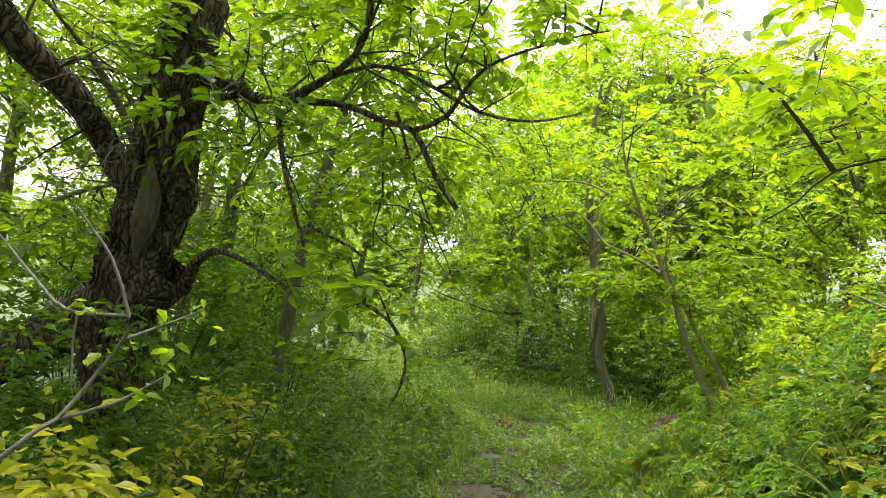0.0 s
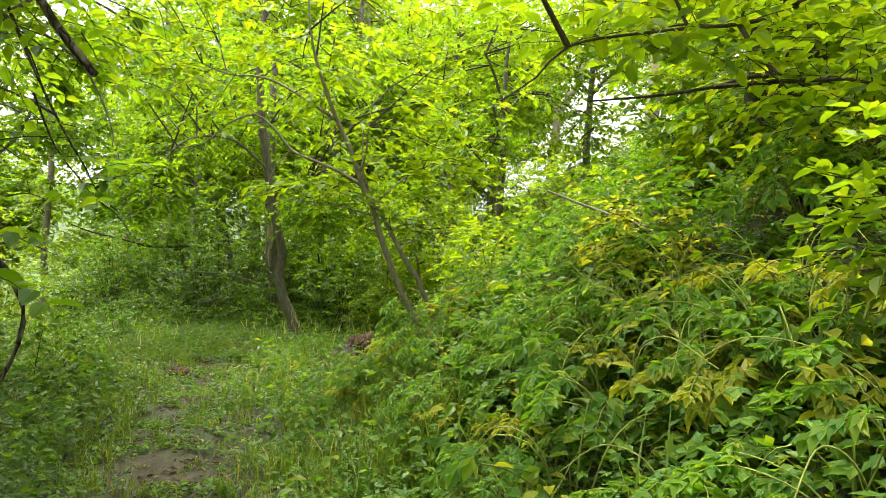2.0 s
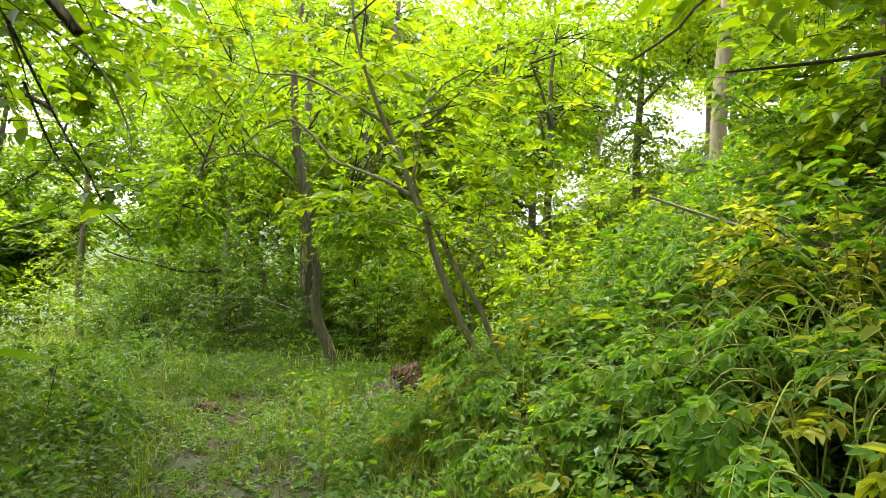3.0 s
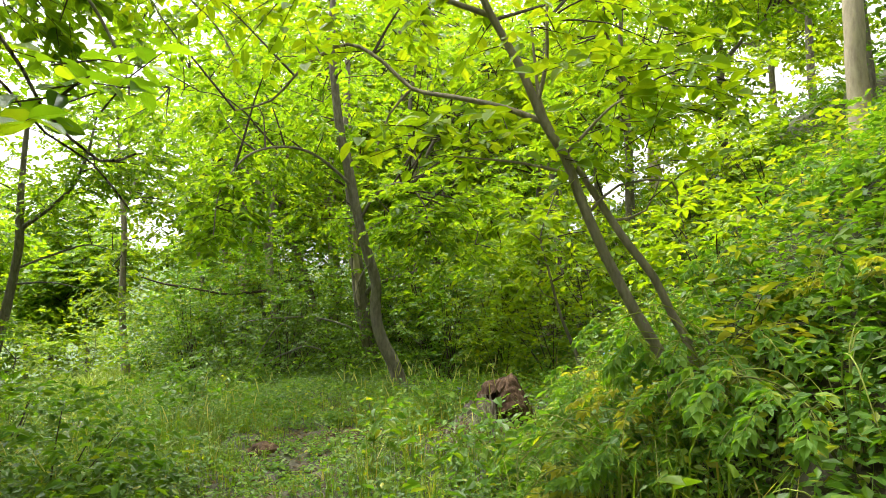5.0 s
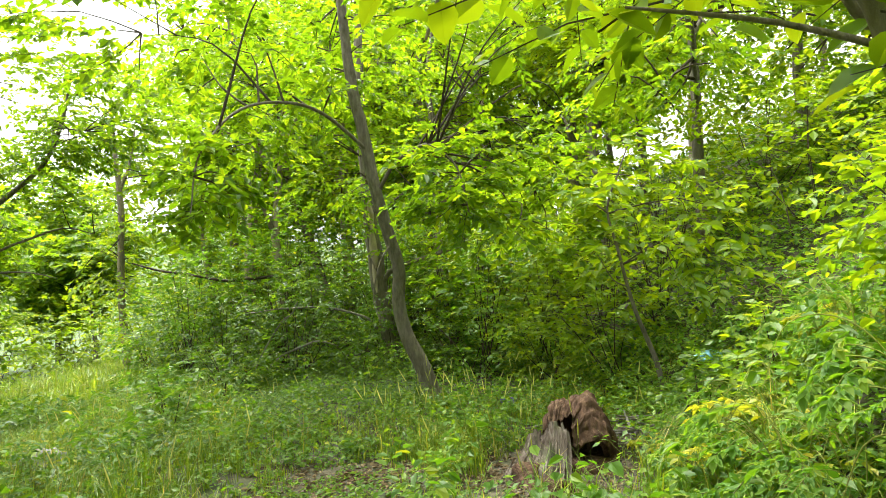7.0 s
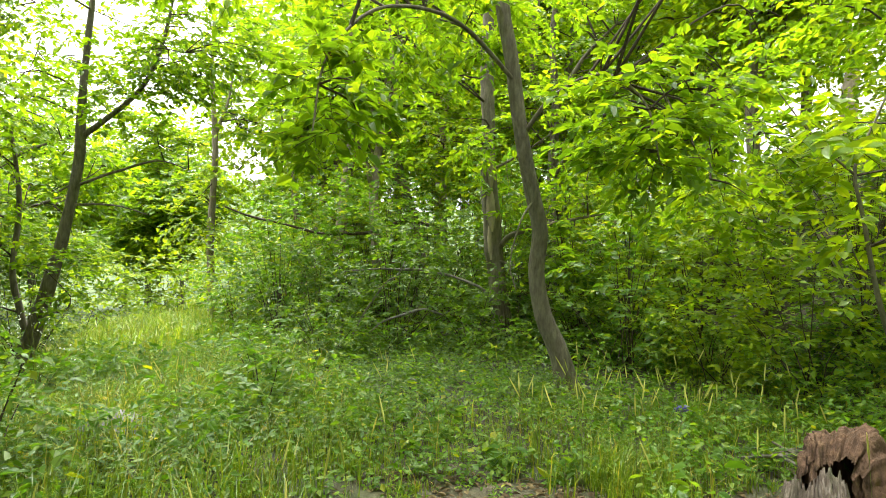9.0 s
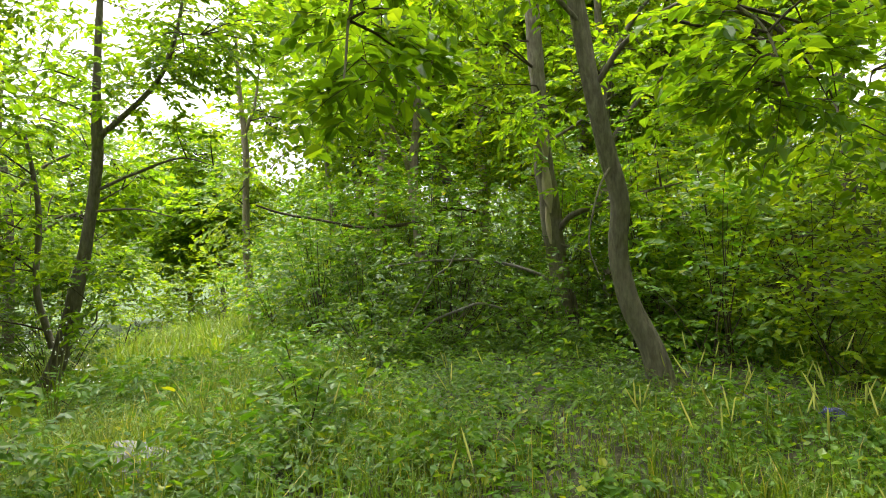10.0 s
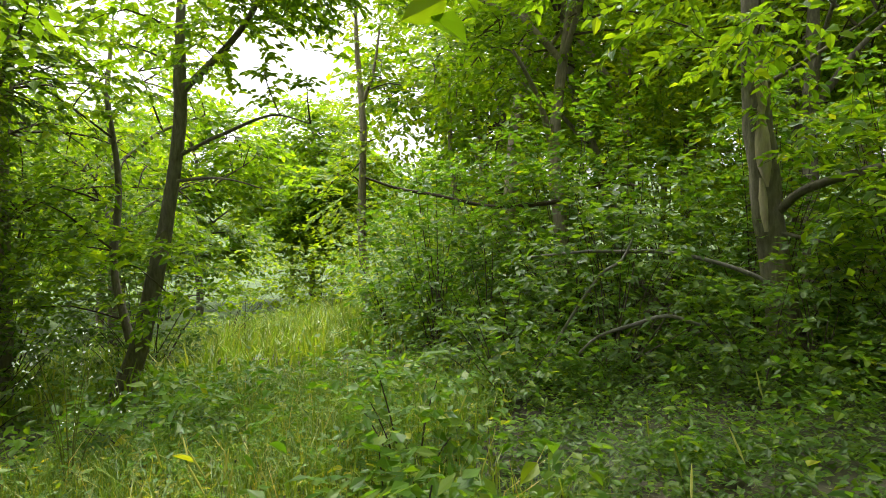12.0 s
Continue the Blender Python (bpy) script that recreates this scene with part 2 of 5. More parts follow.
def spline(pts, step):
    """Catmull-Rom through the points, with evenly many samples a span."""
    p = np.asarray(pts, float)
    p = np.vstack([2 * p[0] - p[1], p, 2 * p[-1] - p[-2]])
    out = []
    for i in range(1, len(p) - 2):
        k = max(2, int(np.linalg.norm(p[i + 1] - p[i]) / step))
        t = np.linspace(0, 1, k, endpoint=False)[:, None]
        a, b, c, d = p[i - 1], p[i], p[i + 1], p[i + 2]
        out.append(0.5 * (2 * b + (c - a) * t + (2 * a - 5 * b + 4 * c - d) * t ** 2 + (3 * b - a - 3 * c + d) * t ** 3))
    return np.vstack([*out, p[-2:-1]])


def tube(geo, pts, radii, sides=6, rough=0.0, ribs=0):
    """A limb along the points; rough: unevenness as a share of the radius; ribs: furrows round it."""
    pts = np.asarray(pts, float)
    n = len(pts)
    r = np.interp(np.linspace(0, 1, n), np.linspace(0, 1, len(radii)), radii)
    t = unit(np.gradient(pts, axis=0))
    ref = np.where(np.abs(t[:, 2:3]) > 0.9, np.array([[1.0, 0, 0]]), np.array([[0, 0, 1.0]]))
    ref = np.broadcast_to(ref[n // 2], (n, 3))
    a = unit(np.cross(t, ref))
    b = np.cross(t, a)
    th = np.linspace(0, 2 * np.pi, sides, endpoint=False)
    rr = np.broadcast_to(r[:, None], (n, sides)).copy()
    if rough:
        s = np.linspace(0, 1, n)[:, None] * n
        ph = rng.uniform(0, 6.28, 6)
        w = np.sin(2 * th + 0.31 * s + ph[0]) + np.sin(3 * th - 0.43 * s + ph[1]) + 0.7 * np.sin(th + 0.9 * s + ph[2])
        if ribs:
            w = w + 1.3 * np.abs(np.sin(ribs / 2 * th + 0.25 * np.sin(0.5 * s + ph[3]))) + 0.5 * np.sin(1.7 * s + 5 * th)
        rr *= 1 + rough * w + rng.normal(0, rough * 0.25, (n, sides))
    v = pts[:, None] + rr[..., None] * (a[:, None] * np.cos(th)[None, :, None] + b[:, None] * np.sin(th)[None, :, None])
    i, j = np.meshgrid(np.arange(n - 1), np.arange(sides), indexing="ij")
    k = (j + 1) % sides
    q = np.stack([i * sides + j, i * sides + k, (i + 1) * sides + k, (i + 1) * sides + j], -1).reshape(-1, 4)
    geo.add(v.reshape(-1, 3), q)


def part(name, geo, mat, parent, label="", smooth=False):
    ob = new(name, geo.mesh(name, mat, smooth))
    ob.parent = parent
    if label:
        ob["label"] = label
    return ob


def smoothstep(x):
    x = np.clip(x, 0, 1)
    return x * x * (3 - 2 * x)


# ---- ground ----
def bank_foot(y):
    return 0.75 + 2.15 * smoothstep((y - 8) / 5) + 0.1 * np.maximum(y - 13, 0)


def ground_z(x, y):
    """Height of the ground: a bank climbs on one side of the path, a gentle fall on the other, hills far off."""
    x, y = np.asarray(x, float), np.asarray(y, float)
    z = 0.36 - 0.09 * np.clip(y, -3, 4) - 0.02 * np.maximum(np.minimum(y, 60) - 15, 0)
    d = np.maximum(x - bank_foot(np.minimum(y, 60)), 0)
    d = np.where(d < 0.5, d * d, d - 0.25)
    z = z + 16 * (1 - np.exp(-0.95 * d / 16))
    z = z - 0.13 * np.clip(-1.2 - x, 0, 18)
    z = z + 0.45 * smoothstep((-1.1 - x) / 1.4) * smoothstep((8.5 - y) / 3)
    z = z + 0.05 * np.sin(1.7 * x + 0.6 * y) * np.sin(1.3 * y - 0.5 * x) + 0.025 * np.sin(4.1 * x + 1) * np.sin(3.7 * y)
    far = np.hypot(x, y)
    z = z + 55 * smoothstep((far - 110) / 450) * (0.75 + 0.25 * np.sin(x / 90 + 0.7) * np.cos(y / 130))
    return z


def axis(lo, hi, step, reach):
    core = np.arange(lo, hi + step / 2, step)
    grow = step * 1.22 ** np.arange(1, 60)
    out = np.cumsum(grow)
    out = out[out < reach]
    return np.concatenate([lo - out[::-1], core, hi + out])


gx, gy = axis(-12, 12, 0.27, 2500), axis(-3, 30, 0.27, 2500)
GX, GY = np.meshgrid(gx, gy, indexing="ij")
GZ = ground_z(GX, GY) + rng.normal(0, 0.012, GX.shape)
_i, _j = np.meshgrid(np.arange(len(gx) - 1), np.arange(len(gy) - 1), indexing="ij")
_w = len(gy)
ground_geo = Geo()
ground_geo.add(np.stack([GX, GY, GZ], -1).reshape(-1, 3), np.stack([_i * _w + _j, (_i + 1) * _w + _j, (_i + 1) * _w + _j + 1, _i * _w + _j + 1], -1).reshape(-1, 4))
ground = tagged(new("ground", ground_geo.mesh("ground", SOIL, True)), "bare brown soil with moss under the woodland plants", "ground", kind="structure")


def on_ground(x, y):
    return (x, y, float(ground_z(x, y)))


# ---- trees ----
def sprays(leafgeo, twiggeo, centre, axis_way, length, k, leaf, r, twig_r=0.004, hang=0.25, flat=False, fine=False):
    """Twigs with leaves set alternately along them."""
    m = len(centre)
    way = unit(axis_way)
    S = centre - way * length[:, None] * 0.5
    u = np.linspace(0.12, 1.0, k)[None, :, None]
    sag = np.array([0, 0, -1.0]) * (length[:, None, None] * 0.22 * u ** 2)
    P = S[:, None] + way[:, None] * length[:, None, None] * u + sag + r.normal(0, 0.012, (m, k, 3))
    side = unit(np.cross(way, np.array([0, 0, 1.0])))[:, None] * np.where(np.arange(k) % 2, 1.0, -1.0)[None, :, None]
    D = way[:, None] * 0.55 + side * 0.8 + np.array([0, 0, -hang]) + r.normal(0, 0.28, (m, k, 3))
    N = np.array([0, 0, 1.0]) + r.normal(0, 0.42, (m, k, 3))
    L = leaf * r.uniform(0.65, 1.25, m * k)
    leaves(leafgeo, P.reshape(-1, 3), D.reshape(-1, 3), N.reshape(-1, 3), L, L * r.uniform(0.48, 0.66, m * k), flat=flat, fine=fine)
    if twiggeo is not None:
        for i in range(m):
            tube(twiggeo, np.stack([S[i], S[i] + way[i] * length[i] * 0.5 + sag[0, k // 2] * 0.6, S[i] + way[i] * length[i] + sag[0, -1]]), [twig_r, twig_r * 0.4], 3)


def in_blob(r, c, rad, n, holes=5):
    """Points in an ellipsoid, with gaps in it."""
    v = unit(r.normal(size=(n * 3, 3))) * r.uniform(0.25, 1, (n * 3, 1)) ** 0.5
    if holes:
        h = unit(r.normal(size=(holes, 3))) * r.uniform(0.4, 1, (holes, 1))
        keep = (np.linalg.norm(v[:, None] - h[None], axis=-1) > 0.36).all(1)
        v = v[keep]
    return np.asarray(c) + v[:n] * np.asarray(rad)


def crown(tree, r, anchors, blobs, leaf, mat, k=12, spray=0.5, twigs=True, bough_r=0.012, bough_every=13, bark=None, fine=False):
    """Boughs, twigs and leaves of one tree, round the anchor points of its trunk and limbs."""
    lg, tg = Geo(), Geo()
    anchors = np.asarray(anchors)
    for c, rad, n in blobs:
        P = in_blob(r, c, rad, n)
        out = P - np.asarray(c)
        root = anchors[np.linalg.norm(anchors - np.asarray(c), axis=-1).argmin()]
        reach = np.asarray(c) + r.normal(0, 0.25, 3) * np.asarray(rad)
        local = [anchors]
        gap = np.linalg.norm(reach - root)
        if gap > 0.5:
            for q in range(3):
                end = np.asarray(c) + unit(r.normal(0, 1, 3)) * np.asarray(rad) * 0.6
                start = anchors[np.argsort(np.linalg.norm(anchors - end, axis=-1))[int(r.integers(0, min(6, len(anchors))))]]
                mid = start * 0.5 + end * 0.5 + np.array([0, 0, 0.12 * gap]) + r.normal(0, 0.08 * gap, 3)
                main = spline([start, mid, end], 0.3)
                tube(tg, main, [bough_r * 1.5, bough_r * 0.8, bough_r * 0.15], 5, 0.05)
                local.append(main[2:])
        local = np.vstack(local)
        near = local[np.linalg.norm(P[:, None] - local[None], axis=-1).argmin(1)]
        way = unit(P - near) * 0.7 + unit(out) * 0.4 + r.normal(0, 0.35, P.shape)
        way[:, 2] *= 0.45
        sprays(lg, tg if twigs else None, P, way, spray * r.uniform(0.7, 1.3, len(P)), k, leaf, r, flat=leaf > 0.145 and not fine, fine=fine)
        for i in range(0, len(P), bough_every):
            a, b = near[i], P[i]
            mid = (a + b) / 2 + np.array([0, 0, 0.08 * np.linalg.norm(b - a)]) + r.normal(0, 0.06, 3) * np.linalg.norm(b - a)
            tube(tg, spline([a, mid, b], 0.5), [bough_r, bough_r * 0.3], 4)
    tagged(part("twig_mass", tg, bark or BARK_DARK, tree, "thin dark twigs"), kind="stuff")
    tagged(part("crown", lg, mat, tree, "green leaves with gaps between them"), kind="stuff")


def tree_base(name, at, label, category="tree", group=""):
    e = new(name)
    e.location = at
    return tagged(e, label, category, group)


def relative(pts, at):
    return np.asarray(pts, float) - np.asarray(at, float)


def make_tree(name, label, trunk, radii, limbs, blobs, leaf, mat, bark, seed, sides=12, rough=0.05, ribs=0, group="", step=0.12, **kw):
    """A tree along a given trunk line; limbs: (points, radii); all in world metres."""
    r = np.random.default_rng(seed)
    x, y = trunk[0][0], trunk[0][1]
    at = on_ground(x, y)
    trunk = [(x + (trunk[0][0] - trunk[1][0]) * 0.3, y, at[2] - 0.15)] + list(trunk) if trunk[0][2] > at[2] + 0.1 else [(x, y, at[2] - 0.15)] + list(trunk[1:])
    t = tree_base(name, at, label, "tree", group)
    g = Geo()
    line = spline(relative(trunk, at), step)
    tube(g, line, radii, sides, rough, ribs)
    part("trunk", g, bark, t, smooth=True)
    anchors = [line[len(line) // 3:]]
    for pts, rr in limbs:
        g = Geo()
        b = spline(relative(pts, at), 0.1)
        tube(g, b, rr, 7, 0.06)
        part("branch", g, bark, t, smooth=True)
        anchors.append(b)
    if blobs:
        crown(t, r, np.vstack(anchors)[::2], [(relative(c, at), rad, n) for c, rad, n in blobs], leaf, mat, **kw)
    return t


# ---- the large trees ----
# leaning tree beside the path
make_tree("leaning_tree", "leaning grey-brown young tree with a kinked trunk beside the path",
                     [(0.8, 16.1, -0.05), (0.67, 16.1, 0.39), (0.45, 16.1, 0.88), (0.35, 16.1, 1.41), (0.37, 16.05, 1.88), (0.27, 16.0, 2.32), (0.14, 15.9, 2.82),
                      (0.04, 15.85, 3.32), (-0.08, 15.8, 4.02), (-0.2, 15.8, 4.7), (-0.3, 15.7, 6.2), (-0.2, 15.7, 7.6)],
                     [0.16, 0.125, 0.1, 0.092, 0.09, 0.088, 0.082, 0.078, 0.072, 0.07, 0.05, 0.03],
                     [([(0.1, 15.9, 3.0), (0.4, 15.5, 3.4), (0.8, 14.9, 3.5), (1.1, 14.4, 3.1), (1.2, 14.2, 2.5)], [0.03, 0.008]),
                      ([(0.05, 15.85, 3.6), (-0.7, 15.2, 4.1), (-1.4, 14.3, 3.9), (-1.75, 13.5, 3.2), (-1.8, 13.2, 2.5)], [0.03, 0.007]),
                      ([(0.3, 16.0, 2.3), (0.1, 15.7, 2.0), (-0.02, 15.6, 1.5), (0.05, 15.5, 1.2)], [0.014, 0.005])],
                     [((1.6, 15.1, 3.0), (1.2, 1.1, 1.1), 90), ((-1.75, 13.6, 2.9), (0.45, 0.5, 0.6), 44), ((1.0, 14.3, 2.9), (0.7, 0.5, 0.6), 48), ((2.7, 16.0, 2.7), (1.0, 0.7, 1.0), 56), ((3.3, 16.8, 3.7), (1.1, 0.8, 0.9), 56),
                      ((-0.7, 15.5, 6.2), (2.7, 2.6, 1.9), 160), ((-1.2, 16.5, 4.6), (1.4, 1.2, 0.9), 90), ((1.9, 14.0, 5.0), (1.6, 1.6, 0.9), 22), ((-2.6, 14.6, 5.0), (1.6, 1.6, 0.9), 90), ((0.3, 13.0, 5.0), (1.8, 1.4, 0.7), 22), ((-0.2, 17.6, 5.4), (1.8, 1.4, 0.7), 50)],
                     0.14, LEAF_CANOPY, BARK, 11, 14, 0.035)

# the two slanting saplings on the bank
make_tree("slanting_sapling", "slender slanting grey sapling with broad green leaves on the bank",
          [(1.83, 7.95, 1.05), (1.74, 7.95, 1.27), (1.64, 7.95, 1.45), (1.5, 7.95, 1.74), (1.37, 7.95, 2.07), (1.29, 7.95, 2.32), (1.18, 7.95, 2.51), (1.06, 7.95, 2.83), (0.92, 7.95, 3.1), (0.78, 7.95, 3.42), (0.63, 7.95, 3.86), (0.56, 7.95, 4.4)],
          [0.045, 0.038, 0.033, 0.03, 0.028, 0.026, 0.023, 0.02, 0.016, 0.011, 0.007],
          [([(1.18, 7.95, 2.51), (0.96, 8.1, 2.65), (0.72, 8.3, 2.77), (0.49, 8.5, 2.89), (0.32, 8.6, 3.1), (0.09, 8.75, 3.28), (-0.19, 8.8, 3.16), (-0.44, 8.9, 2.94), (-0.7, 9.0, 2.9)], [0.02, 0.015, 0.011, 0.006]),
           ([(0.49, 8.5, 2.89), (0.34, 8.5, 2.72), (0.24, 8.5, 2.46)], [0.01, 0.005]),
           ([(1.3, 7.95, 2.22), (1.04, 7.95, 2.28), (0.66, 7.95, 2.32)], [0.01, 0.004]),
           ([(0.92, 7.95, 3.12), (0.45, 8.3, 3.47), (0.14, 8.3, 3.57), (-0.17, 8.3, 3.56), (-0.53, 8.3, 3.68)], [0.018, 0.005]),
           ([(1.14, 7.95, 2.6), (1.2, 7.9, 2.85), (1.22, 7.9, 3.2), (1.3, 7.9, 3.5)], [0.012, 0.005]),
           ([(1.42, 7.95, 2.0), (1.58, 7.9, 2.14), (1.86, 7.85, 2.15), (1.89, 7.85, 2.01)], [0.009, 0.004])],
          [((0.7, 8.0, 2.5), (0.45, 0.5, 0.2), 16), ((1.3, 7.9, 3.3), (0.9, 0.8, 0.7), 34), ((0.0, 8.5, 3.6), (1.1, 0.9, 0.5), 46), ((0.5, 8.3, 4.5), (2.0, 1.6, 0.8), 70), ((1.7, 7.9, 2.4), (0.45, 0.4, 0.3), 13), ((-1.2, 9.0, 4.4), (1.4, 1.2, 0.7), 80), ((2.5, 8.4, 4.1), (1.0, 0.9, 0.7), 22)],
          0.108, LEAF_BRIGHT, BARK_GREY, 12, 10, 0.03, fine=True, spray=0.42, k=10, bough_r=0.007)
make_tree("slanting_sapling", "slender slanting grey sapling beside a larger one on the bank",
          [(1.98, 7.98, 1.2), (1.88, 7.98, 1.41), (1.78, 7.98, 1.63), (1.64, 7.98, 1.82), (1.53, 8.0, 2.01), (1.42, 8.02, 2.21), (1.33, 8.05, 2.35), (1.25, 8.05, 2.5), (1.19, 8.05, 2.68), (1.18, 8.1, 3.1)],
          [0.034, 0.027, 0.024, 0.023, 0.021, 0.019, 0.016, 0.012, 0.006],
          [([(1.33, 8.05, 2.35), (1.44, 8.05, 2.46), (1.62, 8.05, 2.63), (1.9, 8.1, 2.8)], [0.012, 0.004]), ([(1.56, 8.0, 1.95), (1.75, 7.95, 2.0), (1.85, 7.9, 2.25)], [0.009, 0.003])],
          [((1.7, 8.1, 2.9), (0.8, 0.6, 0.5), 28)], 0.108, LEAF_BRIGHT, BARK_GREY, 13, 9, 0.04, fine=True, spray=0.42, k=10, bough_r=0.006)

# the old tree with its spreading dead limbs
make_tree("old_willow", "massive old tree with furrowed bark and bare spreading limbs",
          [(-3.42, 5.3, 0.5), (-3.4, 5.25, 1.3), (-3.34, 5.2, 1.79), (-3.2, 5.18, 2.28), (-3.12, 5.15, 2.76), (-3.1, 5.11, 3.24), (-3.0, 5.07, 3.8), (-2.9, 5.03, 4.6), (-2.8, 5.0, 6.0)],
          [0.25, 0.24, 0.25, 0.265, 0.25, 0.225, 0.205, 0.18, 0.15, 0.1],
          [([(-3.12, 5.15, 2.45), (-3.4, 5.08, 2.62), (-3.6, 5.0, 2.89), (-3.61, 4.65, 3.17), (-3.68, 4.3, 3.36), (-3.75, 3.96, 3.62), (-3.8, 3.4, 4.1)], [0.13, 0.125, 0.12, 0.1]),
           ([(-3.0, 5.05, 3.22), (-2.6, 4.9, 3.29), (-2.2, 4.74, 3.3)], [0.06, 0.035, 0.03]),
           ([(-2.95, 5.2, 3.55), (-2.6, 5.15, 3.52), (-2.12, 5.07, 3.36), (-1.68, 4.98, 3.48), (-1.32, 4.86, 3.68), (-1.2, 4.76, 3.93), (-1.2, 4.75, 4.3)], [0.07, 0.045, 0.03, 0.014]),
           ([(-2.07, 5.09, 3.34), (-1.88, 4.98, 2.88), (-1.65, 4.87, 2.47), (-1.5, 4.84, 2.18)], [0.03, 0.022, 0.01]),
           ([(-1.68, 5.0, 3.5), (-1.4, 5.02, 3.62), (-1.1, 5.03, 3.65), (-0.72, 5.05, 3.5), (-0.36, 5.06, 3.33), (0.03, 5.08, 3.28), (0.38, 5.07, 3.35)], [0.02, 0.015, 0.007]),
           ([(-2.1, 5.1, 3.38), (-1.54, 5.13, 3.38), (-1.1, 5.06, 3.23), (-0.85, 5.04, 3.16), (-0.63, 5.03, 2.83), (-0.43, 5.01, 2.59)], [0.03, 0.026, 0.02]),
           ([(-0.85, 5.04, 3.16), (-0.62, 5.09, 3.3), (-0.37, 5.13, 3.7), (0.18, 5.26, 3.98), (0.5, 5.35, 4.09)], [0.022, 0.012, 0.006]),
           ([(-2.84, 5.32, 1.75), (-2.6, 5.1, 2.0), (-2.38, 5.01, 2.09), (-2.03, 4.8, 2.06), (-1.49, 4.66, 1.88)], [0.06, 0.03, 0.012]),
           ([(-3.02, 5.25, 1.95), (-3.25, 5.22, 1.68), (-3.6, 5.2, 1.46), (-4.2, 5.15, 1.1), (-4.9, 5.0, 0.62), (-5.5, 4.9, -0.1)], [0.32, 0.29, 0.25, 0.24, 0.22, 0.2]),
           ([(-1.5, 4.84, 2.35), (-1.09, 4.96, 2.17), (-1.03, 4.79, 1.89), (-0.74, 4.79, 1.73), (-0.62, 4.85, 1.51), (-0.63, 4.86, 1.32), (-0.69, 4.85, 1.15)], [0.012, 0.012, 0.014, 0.008]),
           ([(-1.0, 5.05, 3.3), (-1.1, 5.9, 3.0), (-1.05, 6.5, 2.6), (-0.92, 6.69, 2.32), (-0.86, 6.7, 2.19), (-0.7, 6.72, 2.03), (-0.58, 6.71, 2.05)], [0.014, 0.008, 0.004]),
           ([(-1.15, 6.3, 2.75), (-1.1, 6.6, 2.45), (-0.97, 6.7, 2.26), (-0.86, 6.71, 2.12), (-0.72, 6.72, 2.02), (-0.61, 6.73, 1.87)], [0.009, 0.005, 0.003])],
          [((-2.0, 5.0, 4.3), (2.0, 1.6, 0.8), 230), ((-0.7, 5.2, 4.25), (1.5, 1.2, 0.6), 170), ((-2.2, 4.6, 3.2), (0.8, 0.6, 0.5), 26), ((-3.9, 4.6, 2.2), (0.6, 0.5, 0.6), 30), ((-2.0, 6.5, 3.4), (1.6, 0.8, 1.0), 90), ((-1.2, 4.6, 2.0), (0.45, 0.4, 0.35), 14), ((-0.75, 4.3, 1.75), (0.3, 0.3, 0.3), 8), ((-3.4, 4.6, 3.9), (0.9, 0.8, 0.5), 30),
           ((-0.85, 6.7, 2.25), (0.35, 0.2, 0.25), 7), ((-1.1, 5.2, 3.0), (0.7, 0.5, 0.5), 20)],
          0.12, LEAF_CANOPY, BARK_OLD, 14, 60, 0.085, 26, step=0.06, fine=True, spray=0.4, k=8, bough_r=0.01)

old = scene.objects["old_willow"]
BOLE = np.array([(-3.42, 5.3, 0.5), (-3.4, 5.25, 1.3), (-3.34, 5.2, 1.79), (-3.2, 5.18, 2.28), (-3.12, 5.15, 2.76), (-3.1, 5.11, 3.24), (-3.0, 5.07, 3.8), (-2.9, 5.03, 4.6)])


def bole_at(z):
    return np.array([np.interp(z, BOLE[:, 2], BOLE[:, k]) for k in range(2)])


for i in range(150):
    g = Geo()
    a, z0 = rng.uniform(2.4, 7.0), rng.uniform(0.9, 3.6)
    ln = rng.uniform(0.2, 0.7)
    p = []
    for k in range(5):
        z = z0 + ln * k / 4
        rr = float(np.interp(z, [0.9, 1.8, 2.3, 2.8, 3.3, 3.9, 4.6], [0.26, 0.268, 0.28, 0.265, 0.24, 0.21, 0.185])) + (0.02 if k in (0, 4) else 0.0)
        b = bole_at(z)
        w = a + 0.06 * math.sin(1.7 * k + i)
        p.append((b[0] + math.cos(w) * rr, b[1] + math.sin(w) * rr, z))
    tube(g, spline(np.array(p) - np.array(old.location), 0.06), [0.006, 0.02, 0.026, 0.018, 0.005], 5, 0.22)
    part("bark_ridge", g, BARK_OLD, old, "loose shaggy ridge of bark", True)


def crooked(g, start, way, length, r, thick, droop=0.25, kink=0.28):
    """A bare crooked branch with side twigs."""

    def run(p, d, ln, th, depth):
        pts, step = [p], 0.14
        for _ in range(max(3, int(ln / step))):
            d = unit(d + r.normal(0, kink, 3) + np.array([0, 0, -droop * 0.3]))
            pts.append(pts[-1] + d * step)
        tube(g, spline(pts, 0.07), [th, th * 0.7, th * 0.3], 5 if depth == 0 else 4, 0.06)
        if depth < 2:
            for q in pts[2::2 if depth == 0 else 3]:
                run(q, unit(d + r.normal(0, 0.8, 3)), ln * r.uniform(0.25, 0.5), th * 0.5, depth + 1)

    run(np.asarray(start, float), unit(np.asarray(way, float)), length, thick, 0)


twig_rng = np.random.default_rng(77)
